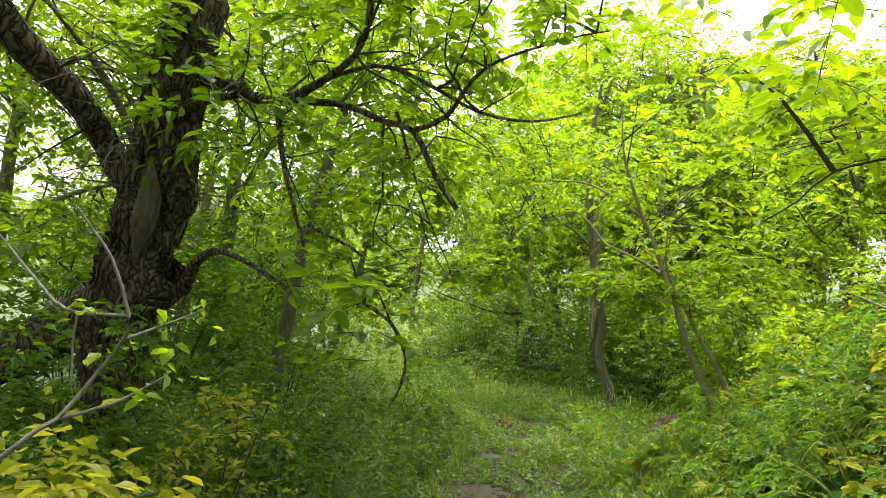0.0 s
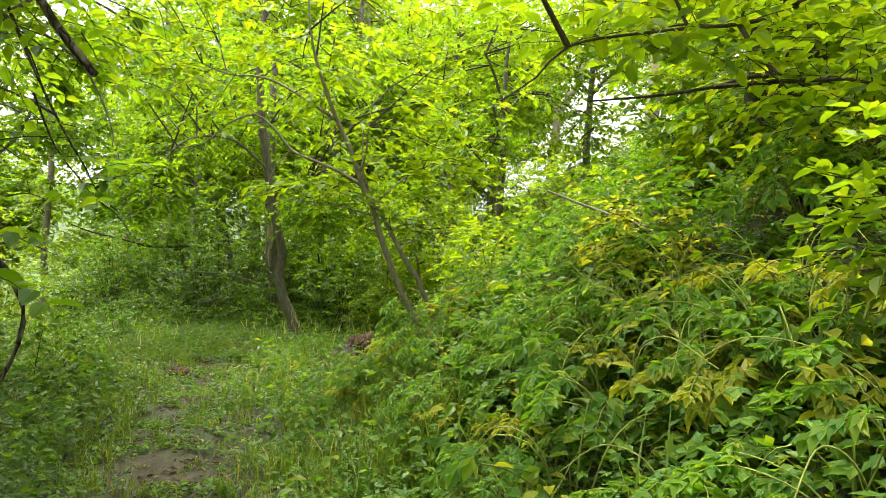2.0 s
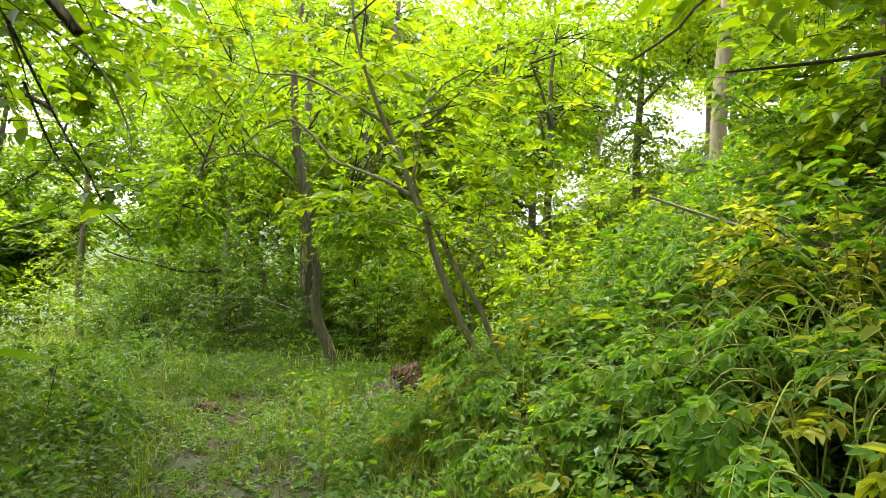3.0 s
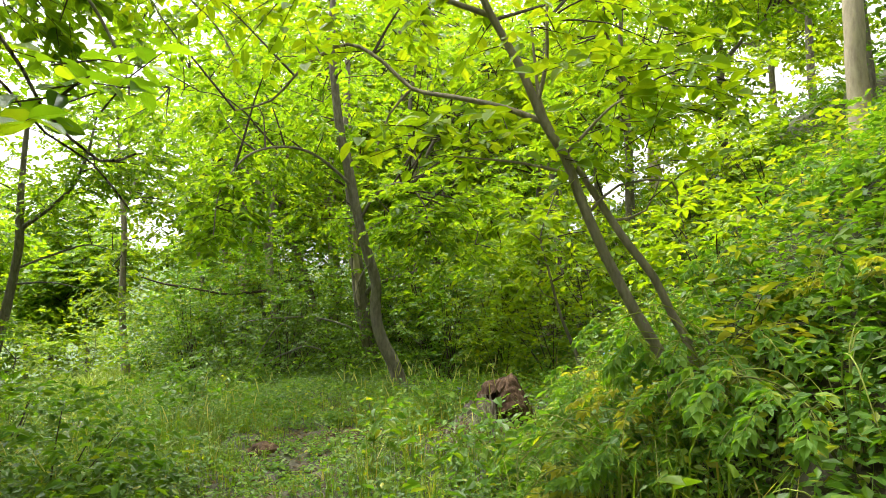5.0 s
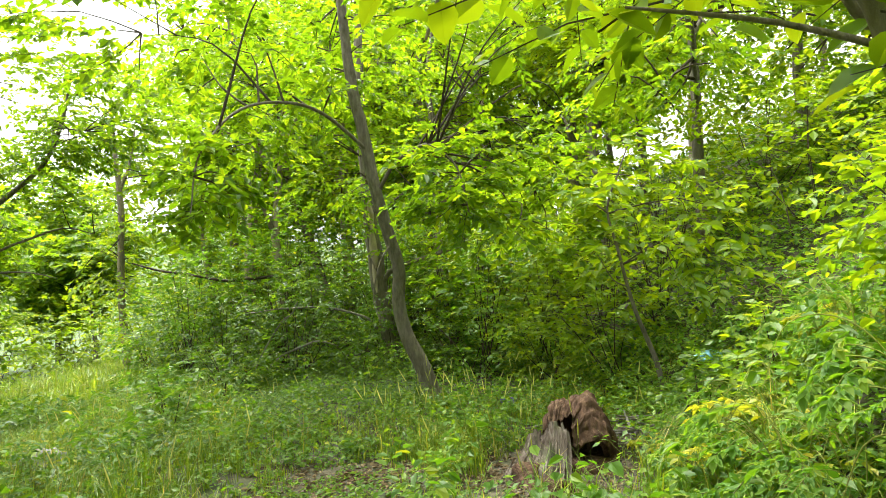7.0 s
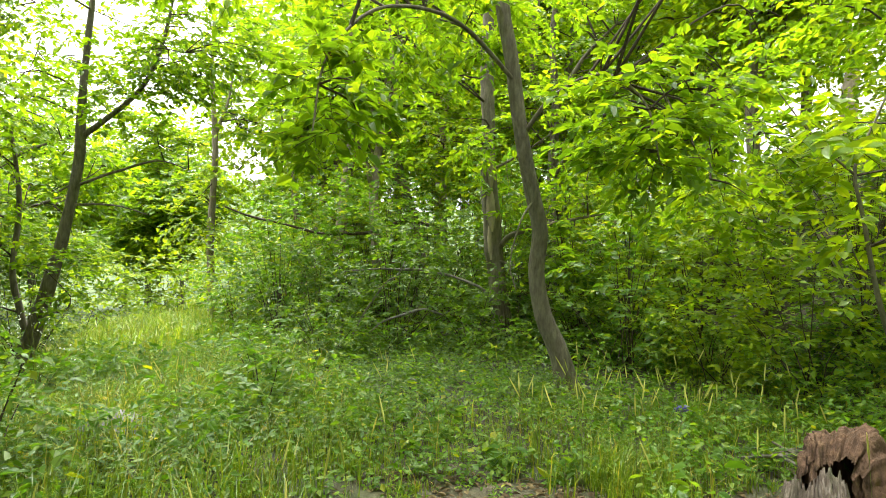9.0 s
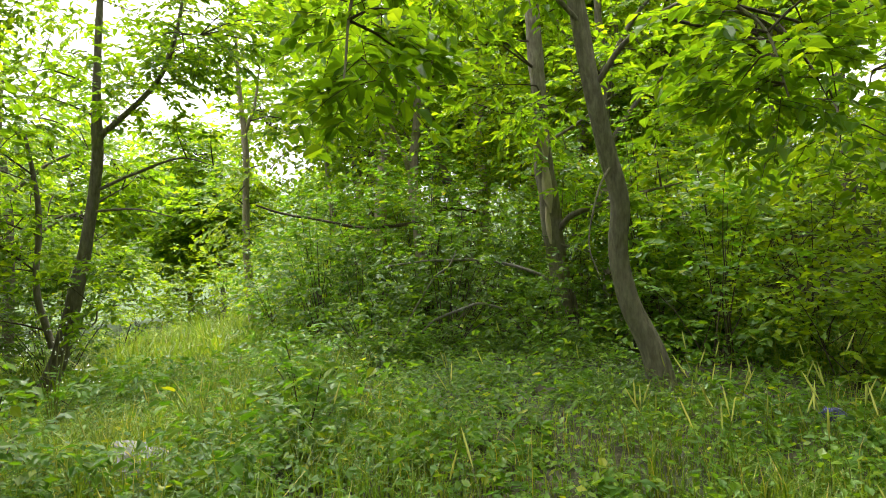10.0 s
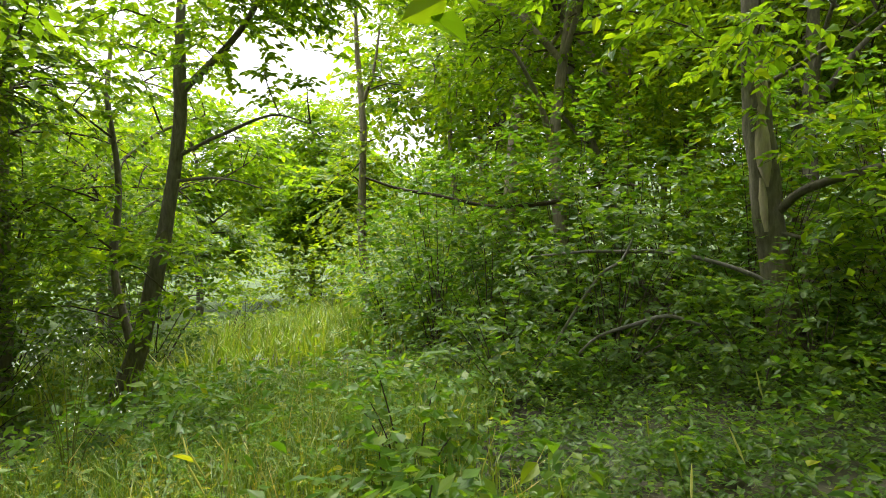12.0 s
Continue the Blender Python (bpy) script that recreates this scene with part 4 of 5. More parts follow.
THICKET = "dense shrub of the wood, its shade put into dark green leaves"
FRESH = "fresh green leafy shrub among grass"
SHRUBS = [(-2.6, 4.1, 0.5, 1.5, 100, 0.075, 1), (-3.3, 3.9, 0.6, 1.3, 110, 0.075, 0), (2.0, 7.4, 0.2, 0.5, 26, 0.085, 2), (2.9, 5.6, 0.4, 0.6, 50, 0.07, 2),
          (-2.2, 21.6, 1.2, 4.2, 240, 0.125, 1), (0.2, 20.9, 1.1, 3.6, 220, 0.12, 1), (1.7, 20.2, 1.2, 4.2, 240, 0.12, 1), (-4.2, 21.4, 1.1, 3.2, 200, 0.12, 1), (3.2, 22.4, 1.5, 4.8, 240, 0.14, 1), (-6.0, 24.4, 1.2, 2.8, 170, 0.14, 1), (-0.2, 28, 2.0, 6.5, 260, 0.17, 1), (-3.4, 28.5, 1.8, 5.5, 230, 0.17, 1), (3.2, 27, 1.8, 6.0, 240, 0.17, 1),
          (-9.8, 17.9, 1.6, 4.6, 300, 0.11, 0), (-11.6, 20.4, 1.8, 5.0, 280, 0.125, 0), (-9.6, 21.6, 1.2, 3.6, 200, 0.12, 0), (-8.4, 16.0, 0.9, 3.0, 170, 0.1, 0), (-6.8, 8.4, 1.6, 4.4, 260, 0.12, 1), (-5.2, 7.6, 1.3, 3.4, 240, 0.11, 1), (-8.6, 6.4, 1.8, 4.6, 240, 0.12, 1), (-4.2, 7.0, 1.0, 2.4, 200, 0.1, 1), (-5.2, 5.2, 1.0, 2.6, 200, 0.1, 0), (-7.0, 10.4, 1.6, 4.2, 240, 0.12, 1), (-5.6, 13.2, 1.3, 2.4, 160, 0.1, 1), (-8.8, 13.8, 1.6, 3.6, 200, 0.12, 0),
          (-24, 38, 3.5, 6.0, 170, 0.3, 1), (-28, 46, 4, 6, 170, 0.32, 1), (-19, 49, 3.6, 5.5, 170, 0.32, 1), (-34, 40, 4, 6, 170, 0.32, 1), (-13, 52, 3.6, 5.0, 170, 0.32, 1),
          (1.8, 17.4, 1.0, 2.6, 150, 0.12, 1), (2.6, 19.2, 1.5, 3.8, 240, 0.125, 1), (0.9, 22.6, 1.5, 4.0, 240, 0.13, 1), (-1.4, 20.8, 1.3, 3.0, 200, 0.12, 0), (-3.2, 22.4, 1.5, 3.6, 220, 0.13, 1), (-4.9, 24.8, 1.6, 3.8, 220, 0.15, 1), (-1.0, 25.0, 1.8, 4.4, 230, 0.15, 1),
          (3.8, 24.2, 1.8, 4.4, 230, 0.15, 1), (4.0, 20.0, 1.6, 3.6, 220, 0.13, 1), (5.6, 18.2, 1.5, 3.2, 200, 0.13, 1), (-6.8, 28.5, 1.8, 3.6, 190, 0.17, 1), (-4.6, 36.5, 2.4, 5.5, 200, 0.22, 1), (0.2, 30.0, 2.2, 5.5, 220, 0.19, 1), (4.8, 28.0, 2.2, 5.0, 210, 0.18, 1), (-11.5, 40, 2.8, 4.0, 170, 0.25, 1), (-15.5, 41, 3.0, 4.6, 170, 0.25, 1), (-8.2, 41, 2.6, 4.4, 170, 0.25, 1),
          (3.4, 15.6, 0.9, 1.9, 130, 0.11, 1), (2.6, 16.2, 0.7, 1.4, 100, 0.1, 1), (-10.6, 17.0, 1.4, 3.2, 240, 0.1, 0), (-9.0, 16.2, 1.0, 2.4, 160, 0.09, 0), (-12.2, 19.5, 1.6, 3.6, 200, 0.12, 0), (-5.6, 16.8, 0.7, 0.9, 80, 0.09, 1),
          (2.6, 3.1, 0.5, 0.9, 80, 0.08, 1), (3.1, 2.2, 0.7, 1.2, 110, 0.085, 1), (-0.75, 2.15, 0.3, 0.75, 46, 0.07, 2), (-1.5, 4.2, 0.4, 1.15, 60, 0.06, 2), (0.4, 19.0, 0.9, 1.5, 110, 0.1, 0), (-2.6, 18.2, 0.8, 1.2, 110, 0.09, 0), (1.0, 20.6, 1.1, 2.0, 140, 0.11, 0), (-1.6, 19.2, 1.2, 2.0, 190, 0.1, 0), (-0.3, 18.3, 0.8, 1.2, 100, 0.09, 0), (-3.2, 20.4, 1.3, 2.1, 180, 0.11, 0), (-4.4, 22.8, 1.5, 2.4, 170, 0.12, 0), (-0.6, 22.0, 1.5, 2.6, 190, 0.12, 0), (1.4, 18.4, 0.9, 1.5, 110, 0.1, 0),
          (-2.6, 24.5, 1.6, 2.8, 170, 0.14, 0), (2.4, 21.6, 1.5, 3.0, 180, 0.12, 1), (3.0, 17.6, 1.3, 2.8, 190, 0.11, 1), (4.4, 16.2, 1.3, 2.6, 190, 0.11, 1), (4.6, 18.8, 1.5, 3.2, 180, 0.12, 1), (5.6, 14.2, 1.2, 2.2, 150, 0.11, 1),
          (-6.2, 26.5, 1.6, 2.4, 140, 0.15, 1), (-10.8, 22.5, 1.6, 2.4, 130, 0.13, 0), (-11.6, 27.0, 1.8, 3.0, 130, 0.16, 1), (-6.6, 34.5, 2.2, 3.2, 130, 0.2, 1), (-3.0, 30.5, 2.0, 3.4, 140, 0.18, 0), (1.2, 27.0, 1.9, 3.4, 150, 0.16, 1),
          (-2.9, 15.9, 0.6, 0.95, 90, 0.085, 1), (-2.45, 14.4, 0.38, 0.8, 46, 0.11, 1), (-8.9, 17.6, 1.2, 2.3, 190, 0.085, 0), (-7.6, 15.4, 0.9, 1.5, 120, 0.08, 0),
          (-2.4, 6.4, 0.8, 1.1, 130, 0.07, 0), (-3.0, 7.8, 1.0, 1.4, 150, 0.075, 0), (-1.7, 5.2, 0.6, 0.8, 90, 0.06, 0), (-2.2, 9.6, 0.8, 1.1, 100, 0.08, 1), (-4.6, 9.4, 1.2, 1.9, 150, 0.09, 0), (-4.2, 13.0, 1.0, 1.2, 110, 0.085, 1), (-1.9, 3.4, 0.55, 0.7, 80, 0.06, 0),
          (3.0, 9.4, 0.7, 0.9, 90, 0.09, 1), (4.6, 10.8, 1.1, 1.5, 120, 0.1, 1), (6.4, 9.6, 1.2, 1.9, 130, 0.1, 1), (8.6, 12.2, 1.5, 2.6, 160, 0.12, 0), (6.6, 16.6, 1.6, 2.6, 150, 0.12, 1), (4.2, 6.8, 0.9, 1.6, 130, 0.1, 0), (3.6, 4.4, 0.8, 1.2, 110, 0.1, 1),
          (9.0, 19.5, 1.8, 2.4, 130, 0.15, 1), (12.0, 21.0, 2.0, 2.6, 120, 0.17, 1), (12.5, 25.0, 2.2, 1.6, 110, 0.2, 1), (5.2, 22.6, 1.8, 3.0, 150, 0.15, 1), (7.4, 29.5, 2.2, 3.4, 120, 0.2, 1), (-15, 18.0, 2.0, 2.8, 120, 0.16, 0), (-16.5, 27, 2.2, 3.0, 110, 0.2, 1),
          (-7.5, 11.0, 1.4, 2.0, 140, 0.1, 0), (-3.4, 2.2, 0.9, 1.2, 90, 0.08, 0), (-13, 38, 3, 3.5, 110, 0.28, 1), (-20, 44, 3, 4, 110, 0.3, 1), (-3, 46, 3, 4.5, 110, 0.3, 1), (3, 41, 2.6, 4, 110, 0.28, 1), (2.75, 11.8, 0.4, 1.0, 80, 0.09, 0), (3.1, 11.2, 0.4, 0.9, 80, 0.09, 1), (2.45, 11.35, 0.2, 0.5, 22, 0.085, 2)]
# Thicket shrubs carry shade in their leaf colour, bank and far ones sunlight.
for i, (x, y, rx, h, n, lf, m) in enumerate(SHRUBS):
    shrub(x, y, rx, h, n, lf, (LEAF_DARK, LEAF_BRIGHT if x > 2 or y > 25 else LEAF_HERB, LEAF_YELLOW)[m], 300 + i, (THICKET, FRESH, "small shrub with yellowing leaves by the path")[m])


# ---- low plants ----
def path_x(y):
    return 0.75 - 0.145 * np.clip(y, 0, 9)


def scatter(n, x0, x1, y0, y1, r):
    x, y = r.uniform(x0, x1, n), r.uniform(y0, y1, n)
    return x, y


def off_path(x, y):
    return np.abs(x - path_x(y)) + 0.8 * smoothstep((y - 12) / 1.5)


def sward(x, y):
    """Share of full height: low turf round the foot of the leaning tree."""
    return 1 - 0.68 * smoothstep((x + 2.2) / 1.2) * smoothstep((y - 11.4) / 0.8) * smoothstep((17.2 - y) / 0.8)


def patchy(x, y, s, ph):
    return 0.5 + 0.25 * (np.sin(s * x + ph) * np.sin(s * 0.9 * y + 2 * ph) + np.sin(s * 0.53 * x - s * 0.71 * y + 3 * ph) + 0.6 * np.sin(s * 2.1 * x + s * 1.7 * y))


def herbs(name, label, x, y, height, leaf, per, mat, r, spread=0.5, upright=0.0, plain=False, lobed=False):
    """Leafy low plants, each a tuft of leaves at several heights."""
    n = len(x)
    z = ground_z(x, y)
    base = np.stack([x, y, z], -1)
    g = Geo()
    u = r.uniform(0.25, 1.0, (n, per))
    a = r.uniform(0, 6.283, (n, per))
    rad = height[:, None] * spread * u * r.uniform(0.2, 1, (n, per))
    P = base[:, None] + np.stack([np.cos(a) * rad, np.sin(a) * rad, height[:, None] * u], -1)
    D = np.stack([np.cos(a), np.sin(a), r.normal(-0.1 + upright, 0.35, (n, per))], -1)
    N = np.array([0, 0, 1.0]) + r.normal(0, 0.35, (n, per, 3))
    L = (leaf * r.uniform(0.55, 1.3, (n, per))).ravel()
    P, D, N = P.reshape(-1, 3), unit(D.reshape(-1, 3)), N.reshape(-1, 3)
    leaves(g, P, D, N, L, L * r.uniform(0.45, 0.65, n * per), flat=leaf > 0.15 or plain or lobed)
    if lobed:
        across = unit(np.cross(D, N))
        for side in (-1, 1):
            leaves(g, P + D * L[:, None] * 0.15, D * 0.65 + across * side * 0.8, N, L * 0.7, L * 0.4, flat=True)
    ob = tagged(new(name, g.mesh(name, mat)), label, "undergrowth", kind="stuff")
    return ob


r = np.random.default_rng(41)
# small herbs beside the path
x, y = scatter(17000, -7, 4.5, 0.5, 17, r)
d = off_path(x, y)
keep = (d > 0.03) & (y < 14.5) & (np.hypot((x + 0.15) / 1.5, y - 12.35) > 0.5) & (np.hypot(x - 1.55, y - 11.9) > 0.75) & (np.hypot(x - 1.25, y - 11.35) > 0.72) & (np.hypot(x + 3.8, y - 14.15) > 0.4) & (x < bank_foot(y) + 1.6) & (r.uniform(size=len(x)) < np.clip(patchy(x, y, 1.6, 0.4) + 0.25, 0, 1)) & (r.uniform(size=len(x)) < np.clip((d - 0.1) * 1.8, 0.35, 1))
x, y, d = x[keep], y[keep], d[keep]
ys = r.uniform(0.5, 13, 2600)
xs = path_x(ys) + r.normal(0, 0.45, 2600)
ok = patchy(xs, ys, 3.1, 0.8) > 0.42
herbs("trodden_herbs", "tiny trodden green weeds on the path", xs[ok], ys[ok], r.uniform(0.02, 0.07, ok.sum()), 0.034, 7, LEAF_HERB, r, 1.3)
herbs("low_herbs", "low leafy green weeds along the path", x, y, np.clip((0.06 + 0.24 * d) * (0.5 + patchy(x, y, 1.7, 2.6)), 0.05, 0.5) * r.uniform(0.6, 1.3, len(x)), 0.06, 9, LEAF_HERB, r, plain=True)
# herbs near the old tree, its shade put into their leaf colour
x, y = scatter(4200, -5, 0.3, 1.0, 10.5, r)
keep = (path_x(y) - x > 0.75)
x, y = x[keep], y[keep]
herbs("shade_herbs", "nettle-like weeds below the old tree, its shade put into their dark leaves", x, y, r.uniform(0.3, 0.75, len(x)) * np.clip(path_x(y) - x, 0.5, 1), 0.062, 12, LEAF_DARK, r, 0.35, plain=True)
# leafy bank
x, y = scatter(6200, 0.9, 9, 0.5, 18, r)
keep = (x > bank_foot(y) + 0.05) & (np.hypot(x - 1.5, y - 11.6) > 0.95) & (r.uniform(size=len(x)) < np.clip(patchy(x, y, 1.1, 1.4) + 0.35, 0, 1))
x, y = x[keep], y[keep]
xs, ys = scatter(12500, 0.7, 5.5, 0.5, 12, r)
ok = (xs > bank_foot(ys) - 0.1) & (r.uniform(size=len(xs)) < np.clip(1.25 - 0.2 * (xs - bank_foot(ys)), 0.3, 1)) & (np.hypot(xs - 1.5, ys - 11.7) > 0.8)
herbs("bank_small_herbs", "small fresh green seedlings and creepers covering the bank", xs[ok], ys[ok], r.uniform(0.05, 0.22, ok.sum()), 0.046, 8, LEAF_HERB, r, 0.8, plain=True)
herbs("bank_herbs", "broad-leaved yellow-green plants on the bank", x, y, r.uniform(0.15, 0.45, len(x)), 0.08, 10, LEAF_BANK, r, 0.55, lobed=True)
# far slope and wood floor
x, y = scatter(3800, -16, 18, 16, 44, r)
keep = ~((x > -13) & (x < -6.5) & (y > 21)) & (np.hypot(x + 1, y - 14) > 5)
x, y = x[keep], y[keep]
herbs("wood_floor_plants", "green plants covering the floor of the wood", x, y, r.uniform(0.3, 0.8, len(x)), 0.17, 12, LEAF_HERB, r, 0.6)


def grass(name, label, x, y, h, w, mat, r, per=1):
    x, y, h = np.repeat(x, per), np.repeat(y, per), np.repeat(h, per)
    n = len(x)
    x, y = x + r.normal(0, 0.03, n), y + r.normal(0, 0.03, n)
    a = r.uniform(0, 6.283, n)
    g = Geo()
    blades(g, np.stack([x, y, ground_z(x, y) - 0.01], -1), np.stack([np.cos(a), np.sin(a), 0 * a], -1), h * r.uniform(0.5, 1.2, n), w * r.uniform(0.7, 1.3, n), r.uniform(0.15, 0.8, n))
    return tagged(new(name, g.mesh(name, mat)), label, "grass", kind="stuff")


x, y = scatter(11000, -6, 4, 0.3, 20, r)
d = off_path(x, y)
keep = ((y < 15.4) | (x < -2.6) | (x > 2.2)) & (x < bank_foot(y) + 0.9) & (np.hypot((x + 0.15) / 1.5, y - 12.35) > 0.5) & (np.hypot(x - 1.55, y - 11.9) > 0.72) & (np.hypot(x - 1.25, y - 11.35) > 0.7) & (r.uniform(size=len(x)) < np.clip(patchy(x, y, 1.3, 2.2) + 0.25, 0, 1)) & (r.uniform(size=len(x)) < np.clip(d * 2.2, 0.5, 1))
x, y, d = x[keep], y[keep], d[keep]
grass("path_grass", "tufts of green grass beside the path", x, y, sward(x, y) * np.clip((0.08 + 0.32 * d) * (0.25 + 1.5 * patchy(x, y, 2.1, 1.2)), 0.05, 0.6), 0.0085, GRASS, r, 7)
x, y = scatter(4400, -17, -5.0, 19, 44, r)
keep = (x < -6 + 0.2 * (y - 21)) & (np.abs(x + 9.5) < 5.5)
grass("meadow_grass", "tall pale sunlit meadow grass", x[keep], y[keep], r.uniform(0.5, 1.0, keep.sum()), 0.028, MEADOW, r, 5)

# dead leaves on the trodden path
n = 5400
y = r.uniform(0.5, 13, n)
x = path_x(y) + r.normal(0, 0.4, n)
x[:900], y[:900] = r.normal(1.4, 0.5, 900), r.normal(11.7, 0.45, 900)
x[900:1500], y[900:1500] = r.normal(2.9, 0.5, 600), r.normal(12.9, 0.35, 600)
x[1500:2300], y[1500:2300] = r.normal(-0.15, 0.55, 800), r.normal(12.35, 0.35, 800)
x[2300:2700], y[2300:2700] = r.normal(0.95, 0.3, 400), r.normal(12.2, 0.3, 400)
a = r.uniform(0, 6.283, n)
litter = Geo()
L = r.uniform(0.03, 0.075, n)
leaves(litter, np.stack([x, y, ground_z(x, y) + r.uniform(0.004, 0.02, n)], -1), np.stack([np.cos(a), np.sin(a), r.normal(0, 0.12, n)], -1), np.array([0, 0, 1.0]) + r.normal(0, 0.25, (n, 3)), L, L * 0.5, 0.05, 0.3)
tagged(new("leaf_litter", litter.mesh("leaf_litter", LITTER)), "dry brown fallen leaves on the path", "leaf litter", kind="stuff")
# weeds where the path fades out under the trees
def clear_of(x, y):
    """True away from the stump and the stones."""
    return (np.hypot((x - 2.5) / 1.3, y - 12.8) > 0.5) & (np.hypot((x + 0.15) / 1.5, y - 12.35) > 0.5) & (np.hypot(x - 1.6, y - 11.95) > 0.75) & (np.hypot(x - 1.3, y - 11.0) > 0.95) & (np.hypot(x + 3.8, y - 14.15) > 0.4)


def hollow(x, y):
    """The bare hollow under the thicket, dark with shade: fewer bright weeds and grass."""
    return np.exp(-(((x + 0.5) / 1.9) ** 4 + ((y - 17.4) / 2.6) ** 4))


x, y = scatter(6800, -7.5, 4.4, 12.6, 20.5, r)
ok = clear_of(x, y) & (r.uniform(size=len(x)) > hollow(x, y + 0.9) * 0.95) & (r.uniform(size=len(x)) < 0.35 + patchy(x, y, 2.3, 0.9))
x, y = x[ok], y[ok]
herbs("thicket_weeds", "knee-high green weeds in front of the thicket", x, y, sward(x, y) * r.uniform(0.15, 0.55, len(x)) * (0.4 + 1.0 * patchy(x, y, 1.9, 0.7)), 0.06, 10, LEAF_HERB, r, 0.5, plain=True)
x, y = scatter(1300, -6.5, 4.0, 5.0, 19.5, r)
ok = clear_of(x, y) & (patchy(x, y, 1.5, 1.9) > 0.4) & (off_path(x, y) > 0.7) & (np.hypot(x + 1.3, y - 11.5) > 1.4)
herbs("broad_weeds", "taller broad-leaved weeds standing above the grass", x[ok], y[ok], sward(x[ok], y[ok]) * r.uniform(0.3, 0.75, ok.sum()), 0.1, 16, LEAF_HERB, r, 0.42)
# The darker leaf deepens these weeds with the shade under the shrubs.
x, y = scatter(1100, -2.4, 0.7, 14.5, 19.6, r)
herbs("hollow_weeds", "dark weeds in the hollow under the shrubs, its shade put into their colour", x, y, r.uniform(0.1, 0.34, len(x)), 0.058, 15, LEAF_DARK, r, 0.6, plain=True)
x, y = scatter(200, -6.2, -2.6, 12.8, 16.8, r)
xs, ys = r.normal(-1.4, 0.18, 100), r.normal(2.75, 0.15, 100)
herbs("path_side_yellow_weeds", "yellow-green broad-leaved weeds beside the path", xs, ys, r.uniform(0.6, 1.0, 100), 0.095, 14, LEAF_YELLOW, r, 0.5)
herbs("yellow_weeds", "low yellowing weeds in the sunny grass", x, y, r.uniform(0.15, 0.4, len(x)), 0.07, 14, LEAF_YELLOW, r, 0.6)
x, y = scatter(2200, -6.5, 4.2, 12.4, 17.5, r)
ok = clear_of(x, y) & ((y < 15.6) | (x < -2.4) | (x > 2.2)) & (patchy(x, y, 1.7, 3.1) > 0.42) & (r.uniform(size=len(x)) > hollow(x, y))
grass("thicket_grass", "long green grass among the weeds", x[ok], y[ok], sward(x[ok], y[ok]) * r.uniform(0.25, 0.6, ok.sum()), 0.008, GRASS, r, 8)

x, y = r.normal(0.62, 0.22, 130), r.normal(12.75, 0.4, 130)
grass("tall_grass_clump", "clump of tall fresh grass beside the bare patch", x, y, r.uniform(0.2, 0.42, 130), 0.008, GRASS, r, 9)

x, y = scatter(170, 1.2, 5.0, 2.0, 11.0, r)
ok = x > bank_foot(y) + 0.2
herbs("bank_yellow_weeds", "yellowing weeds among the green plants of the bank", x[ok], y[ok], r.uniform(0.25, 0.55, ok.sum()), 0.075, 12, LEAF_YELLOW, r, 0.5)

x, y = scatter(420, -5.2, 2.6, 11.8, 15.6, r)
ok = clear_of(x, y) & (patchy(x, y, 1.9, 0.3) > 0.35)
grass("arching_grass", "long thin arching grass above the weeds", x[ok], y[ok], r.uniform(0.3, 0.62, ok.sum()) * (0.55 + 0.45 * sward(x[ok], y[ok])), 0.006, GRASS, r, 7)

# tall grasses with pale seed heads
x = np.concatenate([r.normal(0.75, 0.42, 34), r.normal(1.6, 0.8, 36), r.uniform(-4.5, -0.8, 70)])
y = np.concatenate([r.normal(13.8, 0.8, 34), r.normal(13.9, 1.2, 36), r.uniform(7, 16, 70)])
stalks, heads = Geo(), Geo()
for px, py in zip(x, y):
    h, a = r.uniform(0.3, 0.65), r.uniform(0, 6.283)
    ln = r.uniform(0.03, 0.2)
    p0 = np.array([px, py, float(ground_z(px, py)) - 0.02])
    p1 = p0 + np.array([math.cos(a) * ln, math.sin(a) * ln, h])
    mid = (p0 + p1) / 2 + np.array([-math.cos(a), -math.sin(a), 0]) * ln * 0.3
    tip = p1 + np.array([math.cos(a) * ln * 0.5, math.sin(a) * ln * 0.5, 0.15])
    tube(stalks, np.stack([p0, mid, p1]), [0.0022, 0.0015], 3)
    tube(heads, np.stack([p1, p1 * 0.7 + tip * 0.3, p1 * 0.3 + tip * 0.7, tip]), [0.002, 0.006, 0.005, 0.001], 5)
spikes = tagged(new("seeding_grass"), "tall wild grasses with pale green seed heads", "grass", kind="stuff")
part("stalks", stalks, STEM_GREEN, spikes)
part("seed_heads", heads, SEED, spikes)


